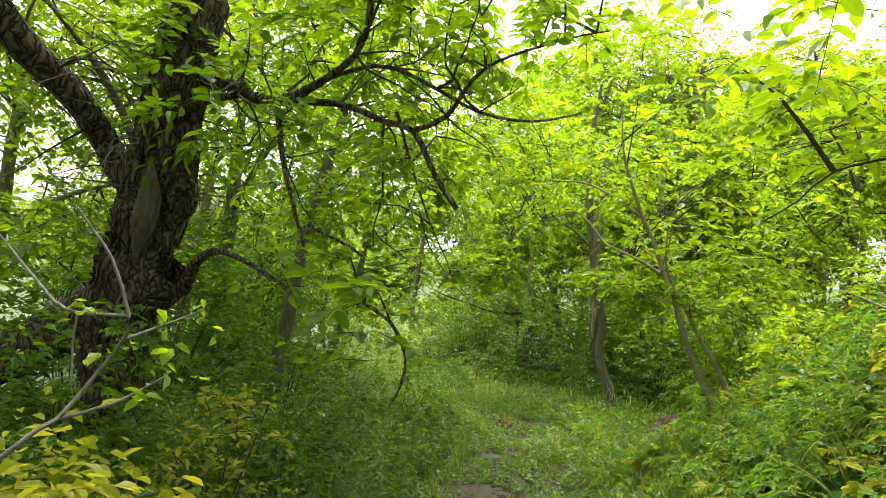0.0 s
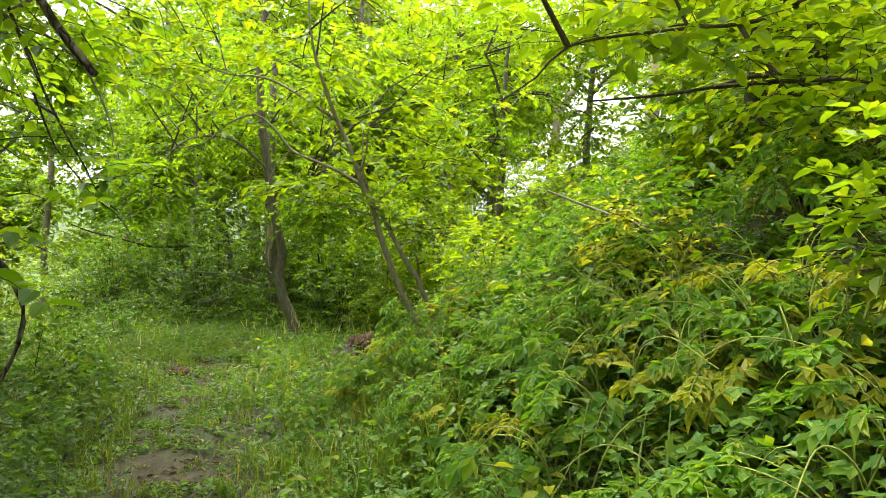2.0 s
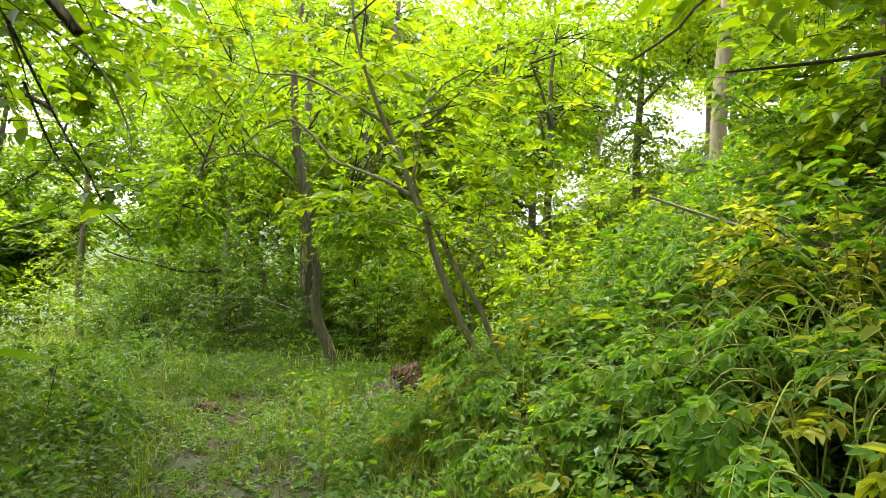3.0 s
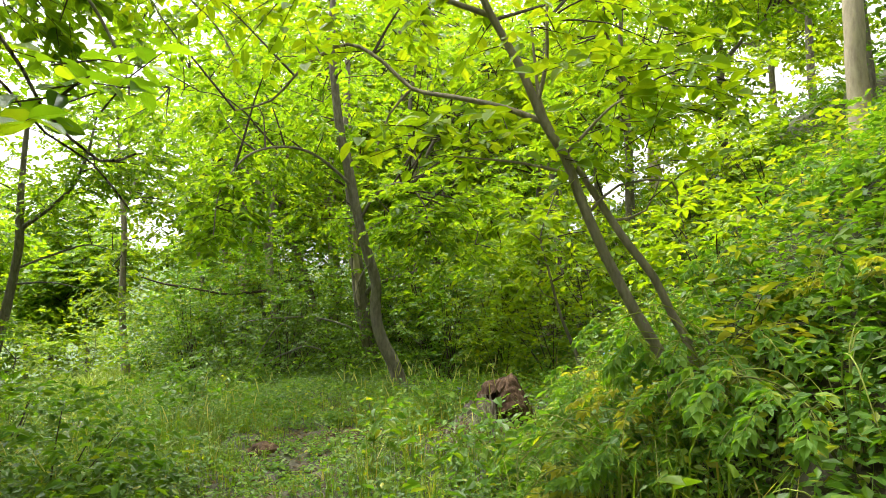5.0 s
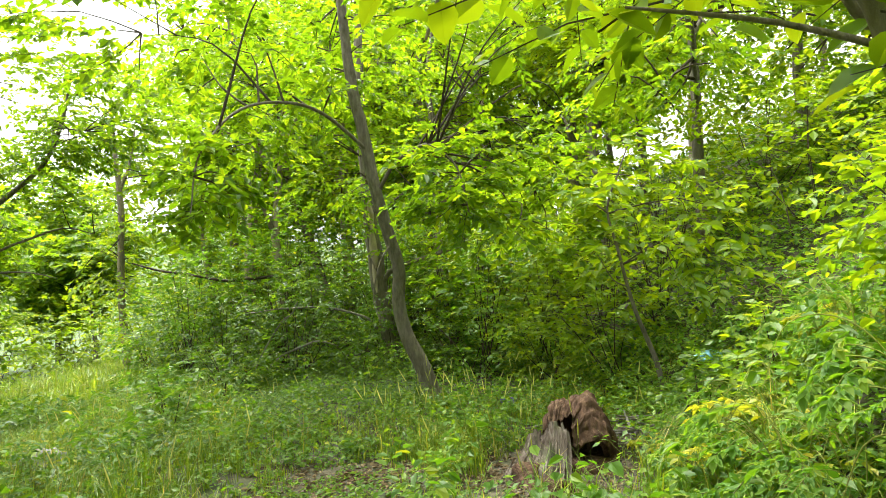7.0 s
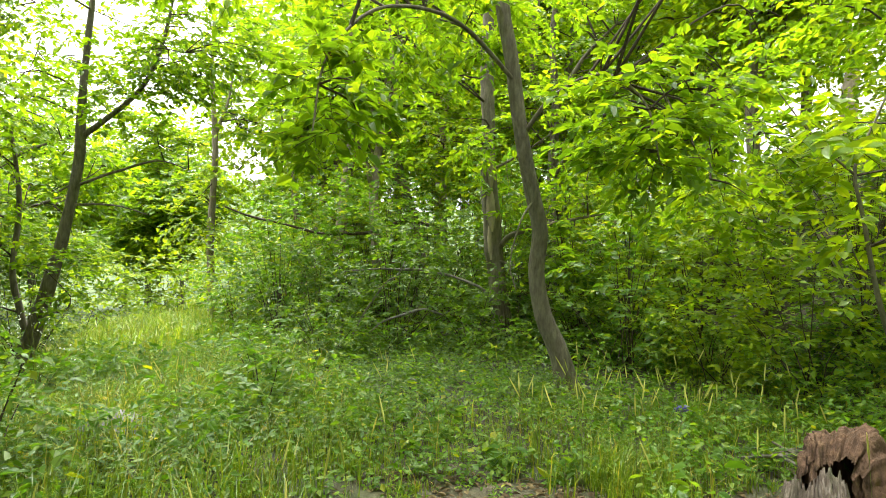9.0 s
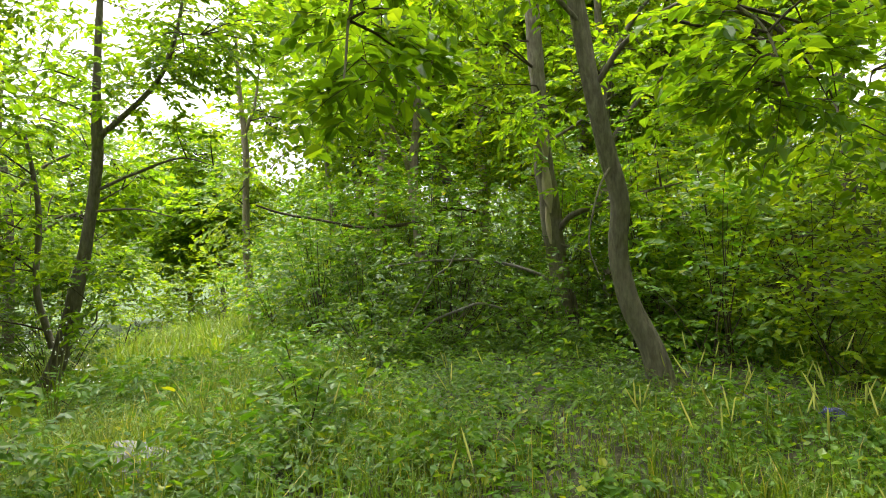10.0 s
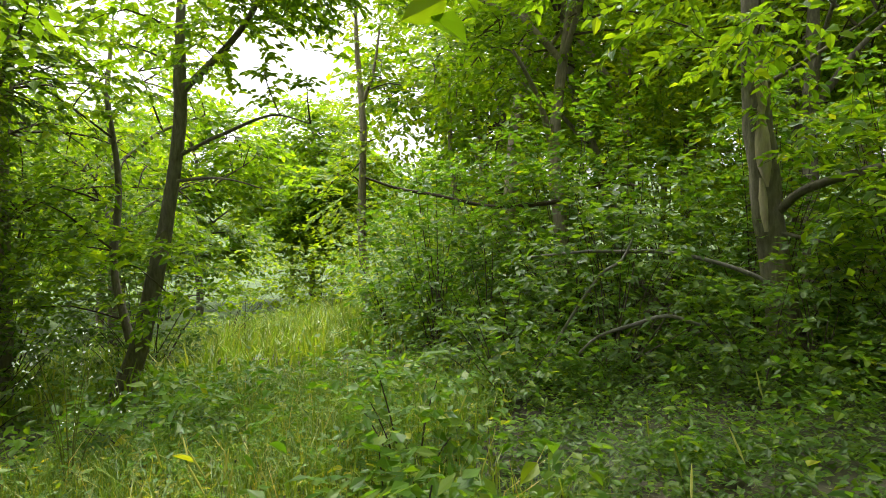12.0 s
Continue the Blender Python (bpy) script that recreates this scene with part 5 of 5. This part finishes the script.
# ---- stalky broad-leaved plants on the bank ----
def stalk_plant(name, label, mat, stalk_mat, seed, count, reach, leaf):
    """A plant of long arching stalks, each with a hand of lobed leaflets at its end."""
    r = np.random.default_rng(seed)
    t = tagged(new(name), label, "plant", "stalky plants on the bank")
    for i in range(count):
        a = 6.283 * i / count + r.normal(0, 0.3)
        rr = reach * r.uniform(0.6, 1.2)
        way = np.array([math.cos(a), math.sin(a), 0])
        h = rr * r.uniform(0.5, 0.95)
        line = spline([way * 0.02 + np.array([0, 0, -0.03]), way * rr * 0.35 + np.array([0, 0, h * 0.75]), way * rr * 0.8 + np.array([0, 0, h]), way * rr * 1.1 + np.array([0, 0, h * 0.82])], 0.045)
        g = Geo()
        tube(g, line, [0.0042, 0.0036, 0.0022], 3)
        part("stalk", g, stalk_mat, t, smooth=True)
        g = Geo()
        P, D = [], []
        end, back = line[-1], unit(line[-1] - line[-3])
        side = np.cross(back, np.array([0, 0, 1.0]))
        for k, sgn in ((0, 0), (0.02, 1), (0.02, -1), (0.07, 1), (0.07, -1), (0.12, 1), (0.12, -1), (0.18, 1), (0.18, -1)):
            P.append(end - back * k)
            D.append(back * (1.0 if not sgn else 0.45) + side * sgn + np.array([0, 0, r.normal(-0.25, 0.2)]))
        L = leaf * r.uniform(0.7, 1.2, len(P))
        P, D, N = np.array(P), unit(np.array(D)), np.array([0, 0, 1.0]) + r.normal(0, 0.22, (len(P), 3))
        across = unit(np.cross(D, N))
        leaves(g, P, D, N, L, L * 0.5, 0.18, 0.2)
        for lobe in (-1, 1):
            leaves(g, P + D * L[:, None] * 0.22, D * 0.75 + across * lobe * 0.75, N, L * 0.62, L * 0.34, 0.14, 0.2)
        part("leaf", g, mat, t)
    for i in range(5):
        a = r.uniform(0, 6.283)
        rr, h = reach * r.uniform(0.9, 1.5), reach * r.uniform(0.75, 1.25)
        way = np.array([math.cos(a), math.sin(a), 0])
        g = Geo()
        tube(g, spline([way * 0.03 + np.array([0, 0, -0.03]), way * rr * 0.3 + np.array([0, 0, h * 0.85]), way * rr * 0.7 + np.array([0, 0, h]), way * rr + np.array([0, 0, h * 0.6])], 0.045), [0.0042, 0.0036, 0.002], 3)
        part("bare_stalk", g, STEM_YELLOW, t, "pale leafless stalk", True)
    return t


kinds = [stalk_plant("stalky_plant", "green broad-leaved plant with long arching stalks", LEAF_BANK, STEM_GREEN, 51, 13, 0.42, 0.088),
         stalk_plant("stalky_plant", "green broad-leaved plant with long arching stalks", LEAF_BANK, STEM_YELLOW, 52, 13, 0.5, 0.085),
         stalk_plant("stalky_plant", "green broad-leaved plant with long arching stalks", LEAF_BANK, STEM_YELLOW, 53, 12, 0.38, 0.092),
         stalk_plant("stalky_plant", "yellowing broad-leaved plant with pale fallen stalks", LEAF_YELLOW, STEM_YELLOW, 54, 10, 0.42, 0.085)]
spots = [(1.95, 7.75), (2.4, 4.6), (2.0, 5.6), (2.2, 3.9)]
for k, (px, py) in zip(kinds, spots):
    k.matrix_basis = pose(px, py, float(ground_z(px, py)))
for i in range(125):
    py = r.uniform(1.2, 11.5)
    px = max(float(bank_foot(py)) + 0.1, 2.0 - 0.08 * py if py < 7 else 0) + abs(r.normal(0, 1.2))
    if math.hypot(px - 1.5, py - 11.4) < 1.0:
        px += 1.2
    k = kinds[3] if r.uniform() < 0.2 else kinds[int(r.integers(0, 3))]
    copy_thing(k, pose(px, py, float(ground_z(px, py)) - 0.02, r.normal(0, 6), -14 + r.normal(0, 8), r.uniform(0, 360)) @ Matrix.Scale(r.uniform(0.75, 1.15), 4))
for px, py in ((2.5, 11.35), (-3.6, 13.4), (-4.4, 14.6), (2.6, 12.1)):
    copy_thing(kinds[3], pose(px, py, float(ground_z(px, py)), 0, 0, r.uniform(0, 360)) @ Matrix.Scale(0.95, 4))


# ---- stump ----
def shell(g, centre, th0, th1, r0, h, thick, seed, lean=(0, 0), jag=0.12, nt=26, nz=12, fall=0.0):
    """A standing curved sheet of rotten wood with a ragged rim."""
    r = np.random.default_rng(seed)
    th = np.linspace(th0, th1, nt)
    u = np.linspace(0, 1, nz)
    top = h * (1 - fall * np.linspace(0, 1, nt) ** 1.5 + jag * np.sin(3 * th + seed) + r.normal(0, jag * 0.18, nt))
    rad = r0 * (1.18 - 0.3 * u[:, None] + 0.12 * u[:, None] ** 2) * (1 + 0.07 * np.sin(7 * th + seed)[None] + 0.03 * np.sin(17 * th + 1)[None] + 0.02 * np.sin(41 * th)[None]) + r.normal(0, 0.006, (nz, nt))
    rings = []
    for rr in (rad, rad - thick * (1 + 0.3 * np.sin(9 * th)[None])):
        rings.append(np.stack([centre[0] + rr * np.cos(th)[None] + lean[0] * u[:, None] ** 2, centre[1] + rr * np.sin(th)[None] + lean[1] * u[:, None] ** 2, centre[2] + u[:, None] * top[None]], -1))
    v = np.concatenate([rings[0].reshape(-1, 3), rings[1].reshape(-1, 3)])
    q, o = [], nt * nz
    for i in range(nz - 1):
        for j in range(nt - 1):
            a = i * nt + j
            q += [[a, a + 1, a + nt + 1, a + nt], [o + a, o + a + nt, o + a + nt + 1, o + a + 1]]
    for j in range(nt - 1):
        a = (nz - 1) * nt + j
        q.append([a, a + 1, o + a + 1, o + a])
    for i in range(nz - 1):
        for j in (0, nt - 1):
            a = i * nt + j
            q.append([a, a + nt, o + a + nt, o + a])
    g.add(v, np.array(q))


sx, sy = 1.7, 12.15
sz = float(ground_z(sx, sy))
stump = tagged(new("tree_stump"), "hollow rotten tree stump with torn brown wood", "stump")
stump.location, stump.scale = (sx, sy, sz), (1.0, 1.0, 1.02)


def rolled_hood(g, centre, th0, th1, r0, h, seed, nt=64, nz=30):
    """Curved bark that leans over and rolls in at its rim, fissured and worn."""
    r = np.random.default_rng(seed)
    th = np.linspace(th0, th1, nt)
    u = np.linspace(0, 1, nz)
    prof_r = np.interp(u, [0, 0.25, 0.55, 0.72, 0.84, 0.93, 1], [1.2, 1.05, 1.0, 1.02, 0.92, 0.72, 0.6])
    prof_z = np.interp(u, [0, 0.25, 0.55, 0.72, 0.84, 0.93, 1], [-0.15, 0.28, 0.7, 0.93, 1.03, 0.98, 0.82])
    top = h * (0.55 + 0.5 * np.maximum(np.sin((th - th0) / (th1 - th0) * np.pi), 0) ** 0.7 + 0.06 * np.sin(3 * th + 1) + 0.012 * np.sin(13 * th) + r.normal(0, 0.01, nt))
    fis = 0.10 * np.sin(3 * th[None] + 5 * u[:, None] + 1) + 0.05 * np.sin(23 * th[None] + 2 * np.sin(5 * th[None] + 3 * u[:, None])) + 0.035 * np.sin(47 * th[None] + 4 * u[:, None]) + 0.05 * np.sin(5 * th[None] + 6 * u[:, None]) + r.normal(0, 0.022, (nz, nt))
    rad = r0 * prof_r[:, None] * (1 + fis)
    for inset in (0.0, 0.05):
        R = rad - inset
        v = np.stack([centre[0] + R * np.cos(th)[None] - 0.24 * u[:, None] ** 3, centre[1] + R * np.sin(th)[None] - 0.2 * u[:, None] ** 3, centre[2] + prof_z[:, None] * top[None] - inset * 0.4], -1).reshape(-1, 3)
        k = np.arange(nt * (nz - 1)).reshape(nz - 1, nt)[:, :-1].ravel()
        q = np.stack([k, k + 1, k + nt + 1, k + nt], -1)
        g.add(v, q if inset == 0 else q[:, ::-1])


def splinters(g, centre, r0, th0, th1, n, h, seed, lean=0.15):
    """Upright torn fibres standing side by side round a centre."""
    r = np.random.default_rng(seed)
    for th in np.linspace(th0, th1, n):
        for row in range(2):
            rr = r0 * (1 - 0.22 * row) * r.uniform(0.93, 1.07)
            hh = h * r.uniform(0.55, 1.1) * (1 - 0.15 * row)
            p0 = np.array([centre[0] + 1.03 * rr * math.cos(th), centre[1] + 1.03 * rr * math.sin(th), centre[2]])
            p2 = np.array([centre[0] + rr * (1 - lean) * math.cos(th + 0.05), centre[1] + rr * (1 - lean) * math.sin(th + 0.05), centre[2] + hh])
            tube(g, np.stack([p0, p0 * 0.5 + p2 * 0.5 + r.normal(0, 0.008, 3), p2]), [r.uniform(0.008, 0.022), r.uniform(0.006, 0.02), 0.005], 5, 0.35)


g = Geo()
rolled_hood(g, (0.14, 0.14, -0.1), -0.8, 2.7, 0.27, 0.64, 3)
part("hood", g, BROWNROT, stump, "dark red-brown curved bark over the hollow", True)
def leaning_slab(g, seed, nu=54, nv=20):
    """A thick sheet of torn wood that slopes up from the foot to a ragged top."""
    r = np.random.default_rng(seed)
    u, v = np.linspace(0, 1, nu)[:, None], np.linspace(0, 1, nv)[None, :]
    foot = np.stack([-0.78 + 0.54 * u, -0.42 - 0.14 * u, -0.06 + 0 * u], -1)
    crest = 0.26 + 0.12 * u + 0.035 * np.sin(11 * u) + r.normal(0, 0.022, (nu, 1))
    top = np.stack([-0.4 + 0.32 * u, -0.04 - 0.08 * u, crest], -1)
    rib = r.normal(0, 1, (nu, 1))
    grain = 0.007 * rib + 0.006 * np.roll(rib, 1, 0) * np.cos(3 * v) + 0.015 * np.sin(9 * u + 2 * v) + r.normal(0, 0.005, (nu, nv))
    bow = 0.03 * np.sin(2 * np.pi * v) + 0.06 * np.sin(np.pi * u) - 0.05 * np.exp(-((u - 0.35) / 0.12) ** 2) + grain
    face = np.array([-0.55, -0.7, 0.45])
    front = foot * (1 - v[..., None]) + top * v[..., None] + bow[..., None] * face
    back = front + np.array([0.1, 0.12, -0.03]) * (1.3 - v[..., None])
    o = nu * nv
    i, j = np.meshgrid(np.arange(nu - 1), np.arange(nv - 1), indexing="ij")
    a = (i * nv + j).ravel()
    q = [np.stack([a, a + nv, a + nv + 1, a + 1], -1), np.stack([a, a + 1, a + nv + 1, a + nv], -1) + o]
    e = np.arange(nu - 1) * nv + nv - 1
    q.append(np.stack([e, e + nv, o + e + nv, o + e], -1))
    for base in (0, (nu - 1) * nv):
        k = base + np.arange(nv - 1)
        q.append(np.stack([k, k + 1, o + k + 1, o + k], -1))
    g.add(np.concatenate([front.reshape(-1, 3), back.reshape(-1, 3)]), np.concatenate(q))
    for k in range(46):
        c = front[int(r.integers(0, nu))]
        a0, a1 = sorted(r.integers(0, nv, 2))
        if a1 - a0 > 3:
            line = c[a0:a1:3] + face * r.uniform(0.0, 0.02)
            if len(line) > 1:
                line[-1] = line[-1] + face * 0.02 + np.array([0, 0, 0.03])
                tube(g, line, [0.008, r.uniform(0.008, 0.018), 0.003], 5, 0.3)


g = Geo()
leaning_slab(g, 4)
part("slab", g, ROTWOOD, stump, "pale grey splintered wood", True)
g = Geo()
shell(g, (-0.42, -0.58, -0.1), 2.4, 5.6, 0.24, 0.24, 0.14, 6, (0.05, 0.07), 0.16, 48, 10, 0.3)
splinters(g, (-0.42, -0.56, -0.12), 0.26, 2.4, 5.6, 36, 0.2, 6, 0.35)
part("root_flare", g, BROWNROT, stump, "crumbling brown wood at the foot", True)
g = Geo()
shell(g, (0.12, 0.08, -0.12), 0, 6.283, 0.3, 0.16, 0.28, 9, (0, 0), 0.1, 40, 6)
part("core", g, BROWNROT, stump, "dark rotten core", True)
n = 260
crumb = Geo()
q = r.normal(0, 0.36, (n, 2)) + np.array([-0.4, -0.45])
a = r.uniform(0, 6.283, n)
zz = ground_z(sx + q[:, 0], sy + q[:, 1])
for k in range(n):
    c = np.array([q[k, 0], q[k, 1], (zz[k] - sz) / 1.02 + 0.012])
    d = np.array([math.cos(a[k]), math.sin(a[k]), r.normal(0, 0.25)]) * r.uniform(0.015, 0.06)
    tube(crumb, np.stack([c - d, c, c + d]), [0.005, r.uniform(0.008, 0.018), 0.004], 4)
tagged(part("wood_debris", crumb, ROTWOOD, stump, "crumbs of rotten wood round the foot"), kind="stuff")


# ---- dead wood and small things ----
def stick(name, label, pts, radii, mat, category="branch", twigs=()):
    at = np.array(pts[0], float)
    t = tagged(new(name), label, category)
    t.location = at
    g = Geo()
    tube(g, spline(np.asarray(pts) - at, 0.08), radii, 7, 0.08)
    part("limb", g, mat, t, smooth=True)
    for q in twigs:
        g = Geo()
        tube(g, spline(np.asarray(q[0]) - at, 0.06), q[1], 6, 0.08)
        part("side_branch", g, mat, t, smooth=True)
    return t


bare = stick("bleached_branch", "bleached grey dead branch with a few fresh leaves", [(-1.25, 1.95, 0.72), (-0.95, 2.16, 1.27), (-0.88, 2.27, 1.38), (-0.85, 2.37, 1.52), (-0.78, 2.38, 1.64), (-0.77, 2.38, 1.72), (-0.84, 2.34, 1.9), (-0.9, 2.31, 1.98), (-0.96, 2.29, 2.05)],
             [0.012, 0.0095, 0.008, 0.007, 0.006, 0.003], DEADWOOD, "branch",
             [([(-0.88, 2.27, 1.38), (-0.79, 2.4, 1.43), (-0.69, 2.52, 1.53)], [0.007, 0.004]), ([(-0.78, 2.38, 1.64), (-0.72, 2.5, 1.7), (-0.66, 2.61, 1.76)], [0.006, 0.003]),
              ([(-0.77, 2.38, 1.72), (-1.05, 2.4, 1.71), (-1.26, 2.44, 1.8), (-1.48, 2.46, 1.94)], [0.007, 0.006, 0.004]), ([(-1.0, 2.4, 1.71), (-0.98, 2.38, 1.6), (-0.93, 2.36, 1.45)], [0.005, 0.003])])
g = Geo()
pp = np.array([(-0.69, 2.52, 1.53), (-0.66, 2.61, 1.76), (-0.72, 2.5, 1.7), (-0.75, 2.45, 1.47), (-0.8, 2.4, 1.62), (-0.98, 2.38, 1.75), (-0.7, 2.5, 1.62)]) - np.array(bare.location)
sprays(g, None, pp, r.normal(0, 1, pp.shape) * np.array([1, 1, 0.2]), np.full(len(pp), 0.16), 6, 0.06, r)
tagged(part("leaf_spray", g, LEAF_BRIGHT, bare, "yellow-green young leaves"), kind="stuff")

stick("fallen_stick", "long bare stick leaning through the bank plants", [(2.49, 6.39, 2.39), (2.77, 6.15, 2.25), (2.97, 5.91, 2.14), (3.3, 5.55, 2.0), (3.51, 5.23, 1.7), (3.6, 5.1, 1.4)], [0.008, 0.011, 0.013, 0.014], BARK_GREY)
stick("fallen_log", "thin fallen log lying in the grass", [(-9.2, 22.0, -0.95), (-8.4, 22.1, -0.78), (-7.37, 22.0, -0.72), (-6.6, 22.1, -0.76), (-5.9, 22.0, -0.7), (-5.2, 22.1, -0.85)], [0.05, 0.06, 0.05, 0.03], BARK, "log")
stick("drooping_bough", "long drooping bough in front of the thicket", [(-5.6, 22.0, 2.45), (-5.0, 22.0, 2.25), (-4.36, 22.0, 2.13), (-3.52, 22.0, 1.94), (-2.9, 22.0, 1.95), (-2.33, 22.0, 2.02), (-1.7, 22.2, 2.3), (-1.2, 22.4, 2.2)], [0.02, 0.03, 0.035, 0.04], BARK_DARK)
stick("dead_branch", "bleached dead branch lying across shrubs", [(-2.48, 19.0, 1.24), (-1.9, 19.0, 1.3), (-1.64, 19.0, 1.3), (-0.96, 19.0, 1.28), (-0.21, 19.0, 1.05), (0.0, 19.2, 0.8)], [0.012, 0.02, 0.022, 0.028], DEADWOOD)
stick("dead_branch", "bleached dead branch among dark shrubs", [(-1.95, 18.4, 0.3), (-1.75, 18.5, 0.47), (-1.4, 18.5, 0.6), (-1.11, 18.5, 0.69), (-0.8, 18.6, 0.6)], [0.01, 0.02, 0.018], DEADWOOD)
stick("dead_branch", "thin upright dead branch in the thicket", [(-2.25, 18.5, 0.2), (-2.08, 18.5, 0.55), (-1.75, 18.5, 1.06), (-1.53, 18.5, 1.23), (-1.4, 18.5, 1.5)], [0.014, 0.018, 0.01], DEADWOOD)
for i in range(30):
    a = r.uniform(0, 3.14)
    px, py = r.uniform(1.9, 3.2), r.uniform(12.4, 13.4)
    c = np.array([px, py, float(ground_z(px, py)) + 0.12])
    d = np.array([math.cos(a), math.sin(a), r.normal(0, 0.2)]) * r.uniform(0.2, 0.5)
    stick("brushwood", "dry grey-brown stick on the ground by the stump", [c - d, c + r.normal(0, 0.03, 3), c + d], [0.008, 0.016, 0.008], DEADWOOD if i % 3 else BARK)


def lump(name, label, category, at, size, mat, seed, flat=1.0):
    """An uneven rounded body."""
    r = np.random.default_rng(seed)
    bm = bmesh.new()
    bmesh.ops.create_icosphere(bm, subdivisions=3, radius=1)
    for v in bm.verts:
        n = noise.noise(v.co * 1.6 + Vector((seed, 0, 0))) * 0.35 + noise.noise(v.co * 4 + Vector((0, seed, 0))) * 0.12
        v.co = Vector((v.co.x * size[0], v.co.y * size[1], max(v.co.z, -flat) * size[2])) * (1 + n)
    me = bpy.data.meshes.new(name)
    bm.to_mesh(me)
    bm.free()
    me.materials.append(mat)
    ob = tagged(new(name, me), label, category)
    ob.location = at
    return ob


lump("pale_stone", "pale grey stone half hidden in weeds", "stone", (-3.8, 14.25, float(ground_z(-3.8, 14.25)) + 0.14), (0.3, 0.22, 0.2), STONE, 5)
lump("pale_stone", "small pale stone beside a larger one", "stone", (-3.45, 13.95, float(ground_z(-3.45, 13.95)) + 0.08), (0.14, 0.12, 0.1), STONE, 8)
lump("plastic_bag", "crumpled light blue plastic bag on the bank", "litter", (3.7, 13.4, float(ground_z(3.7, 13.4)) + 0.2), (0.17, 0.1, 0.07), PLASTIC, 11)
lump("plastic_scrap", "dark violet scrap of plastic in the grass", "litter", (1.6, 14.5, float(ground_z(1.6, 14.5)) + 0.12), (0.09, 0.05, 0.05), PURPLE, 13)
lump("clay_lump", "brown lump of earth beside the path", "earth", (-0.95, 11.6, float(ground_z(-0.95, 11.6)) + 0.03), (0.16, 0.12, 0.09), BROWNROT, 15)

# white blossom on a weed by the forked tree
flower = tagged(new("flowering_weed"), "tall weed with loose white blossom", "plant")
flower.location = on_ground(-5.6, 15.9)
g, b = Geo(), Geo()
for i in range(9):
    a, h = r.uniform(0, 6.283), r.uniform(0.7, 1.3)
    e = np.array([math.cos(a) * 0.45 * r.uniform(0.3, 1), math.sin(a) * 0.45 * r.uniform(0.3, 1), h])
    g = Geo()
    tube(g, spline([(0, 0, -0.03), e * np.array([0.35, 0.35, 0.6]), e], 0.15), [0.006, 0.003], 4)
    part("stem", g, STEM_GREEN, flower)
    n = 9
    P = e + r.normal(0, 0.07, (n, 3))
    leaves(b, P, r.normal(0, 1, (n, 3)), r.normal(0, 1, (n, 3)), r.uniform(0.015, 0.035, n), 0.018)
tagged(part("blossom", b, PETAL, flower, "small white petals"), kind="stuff")
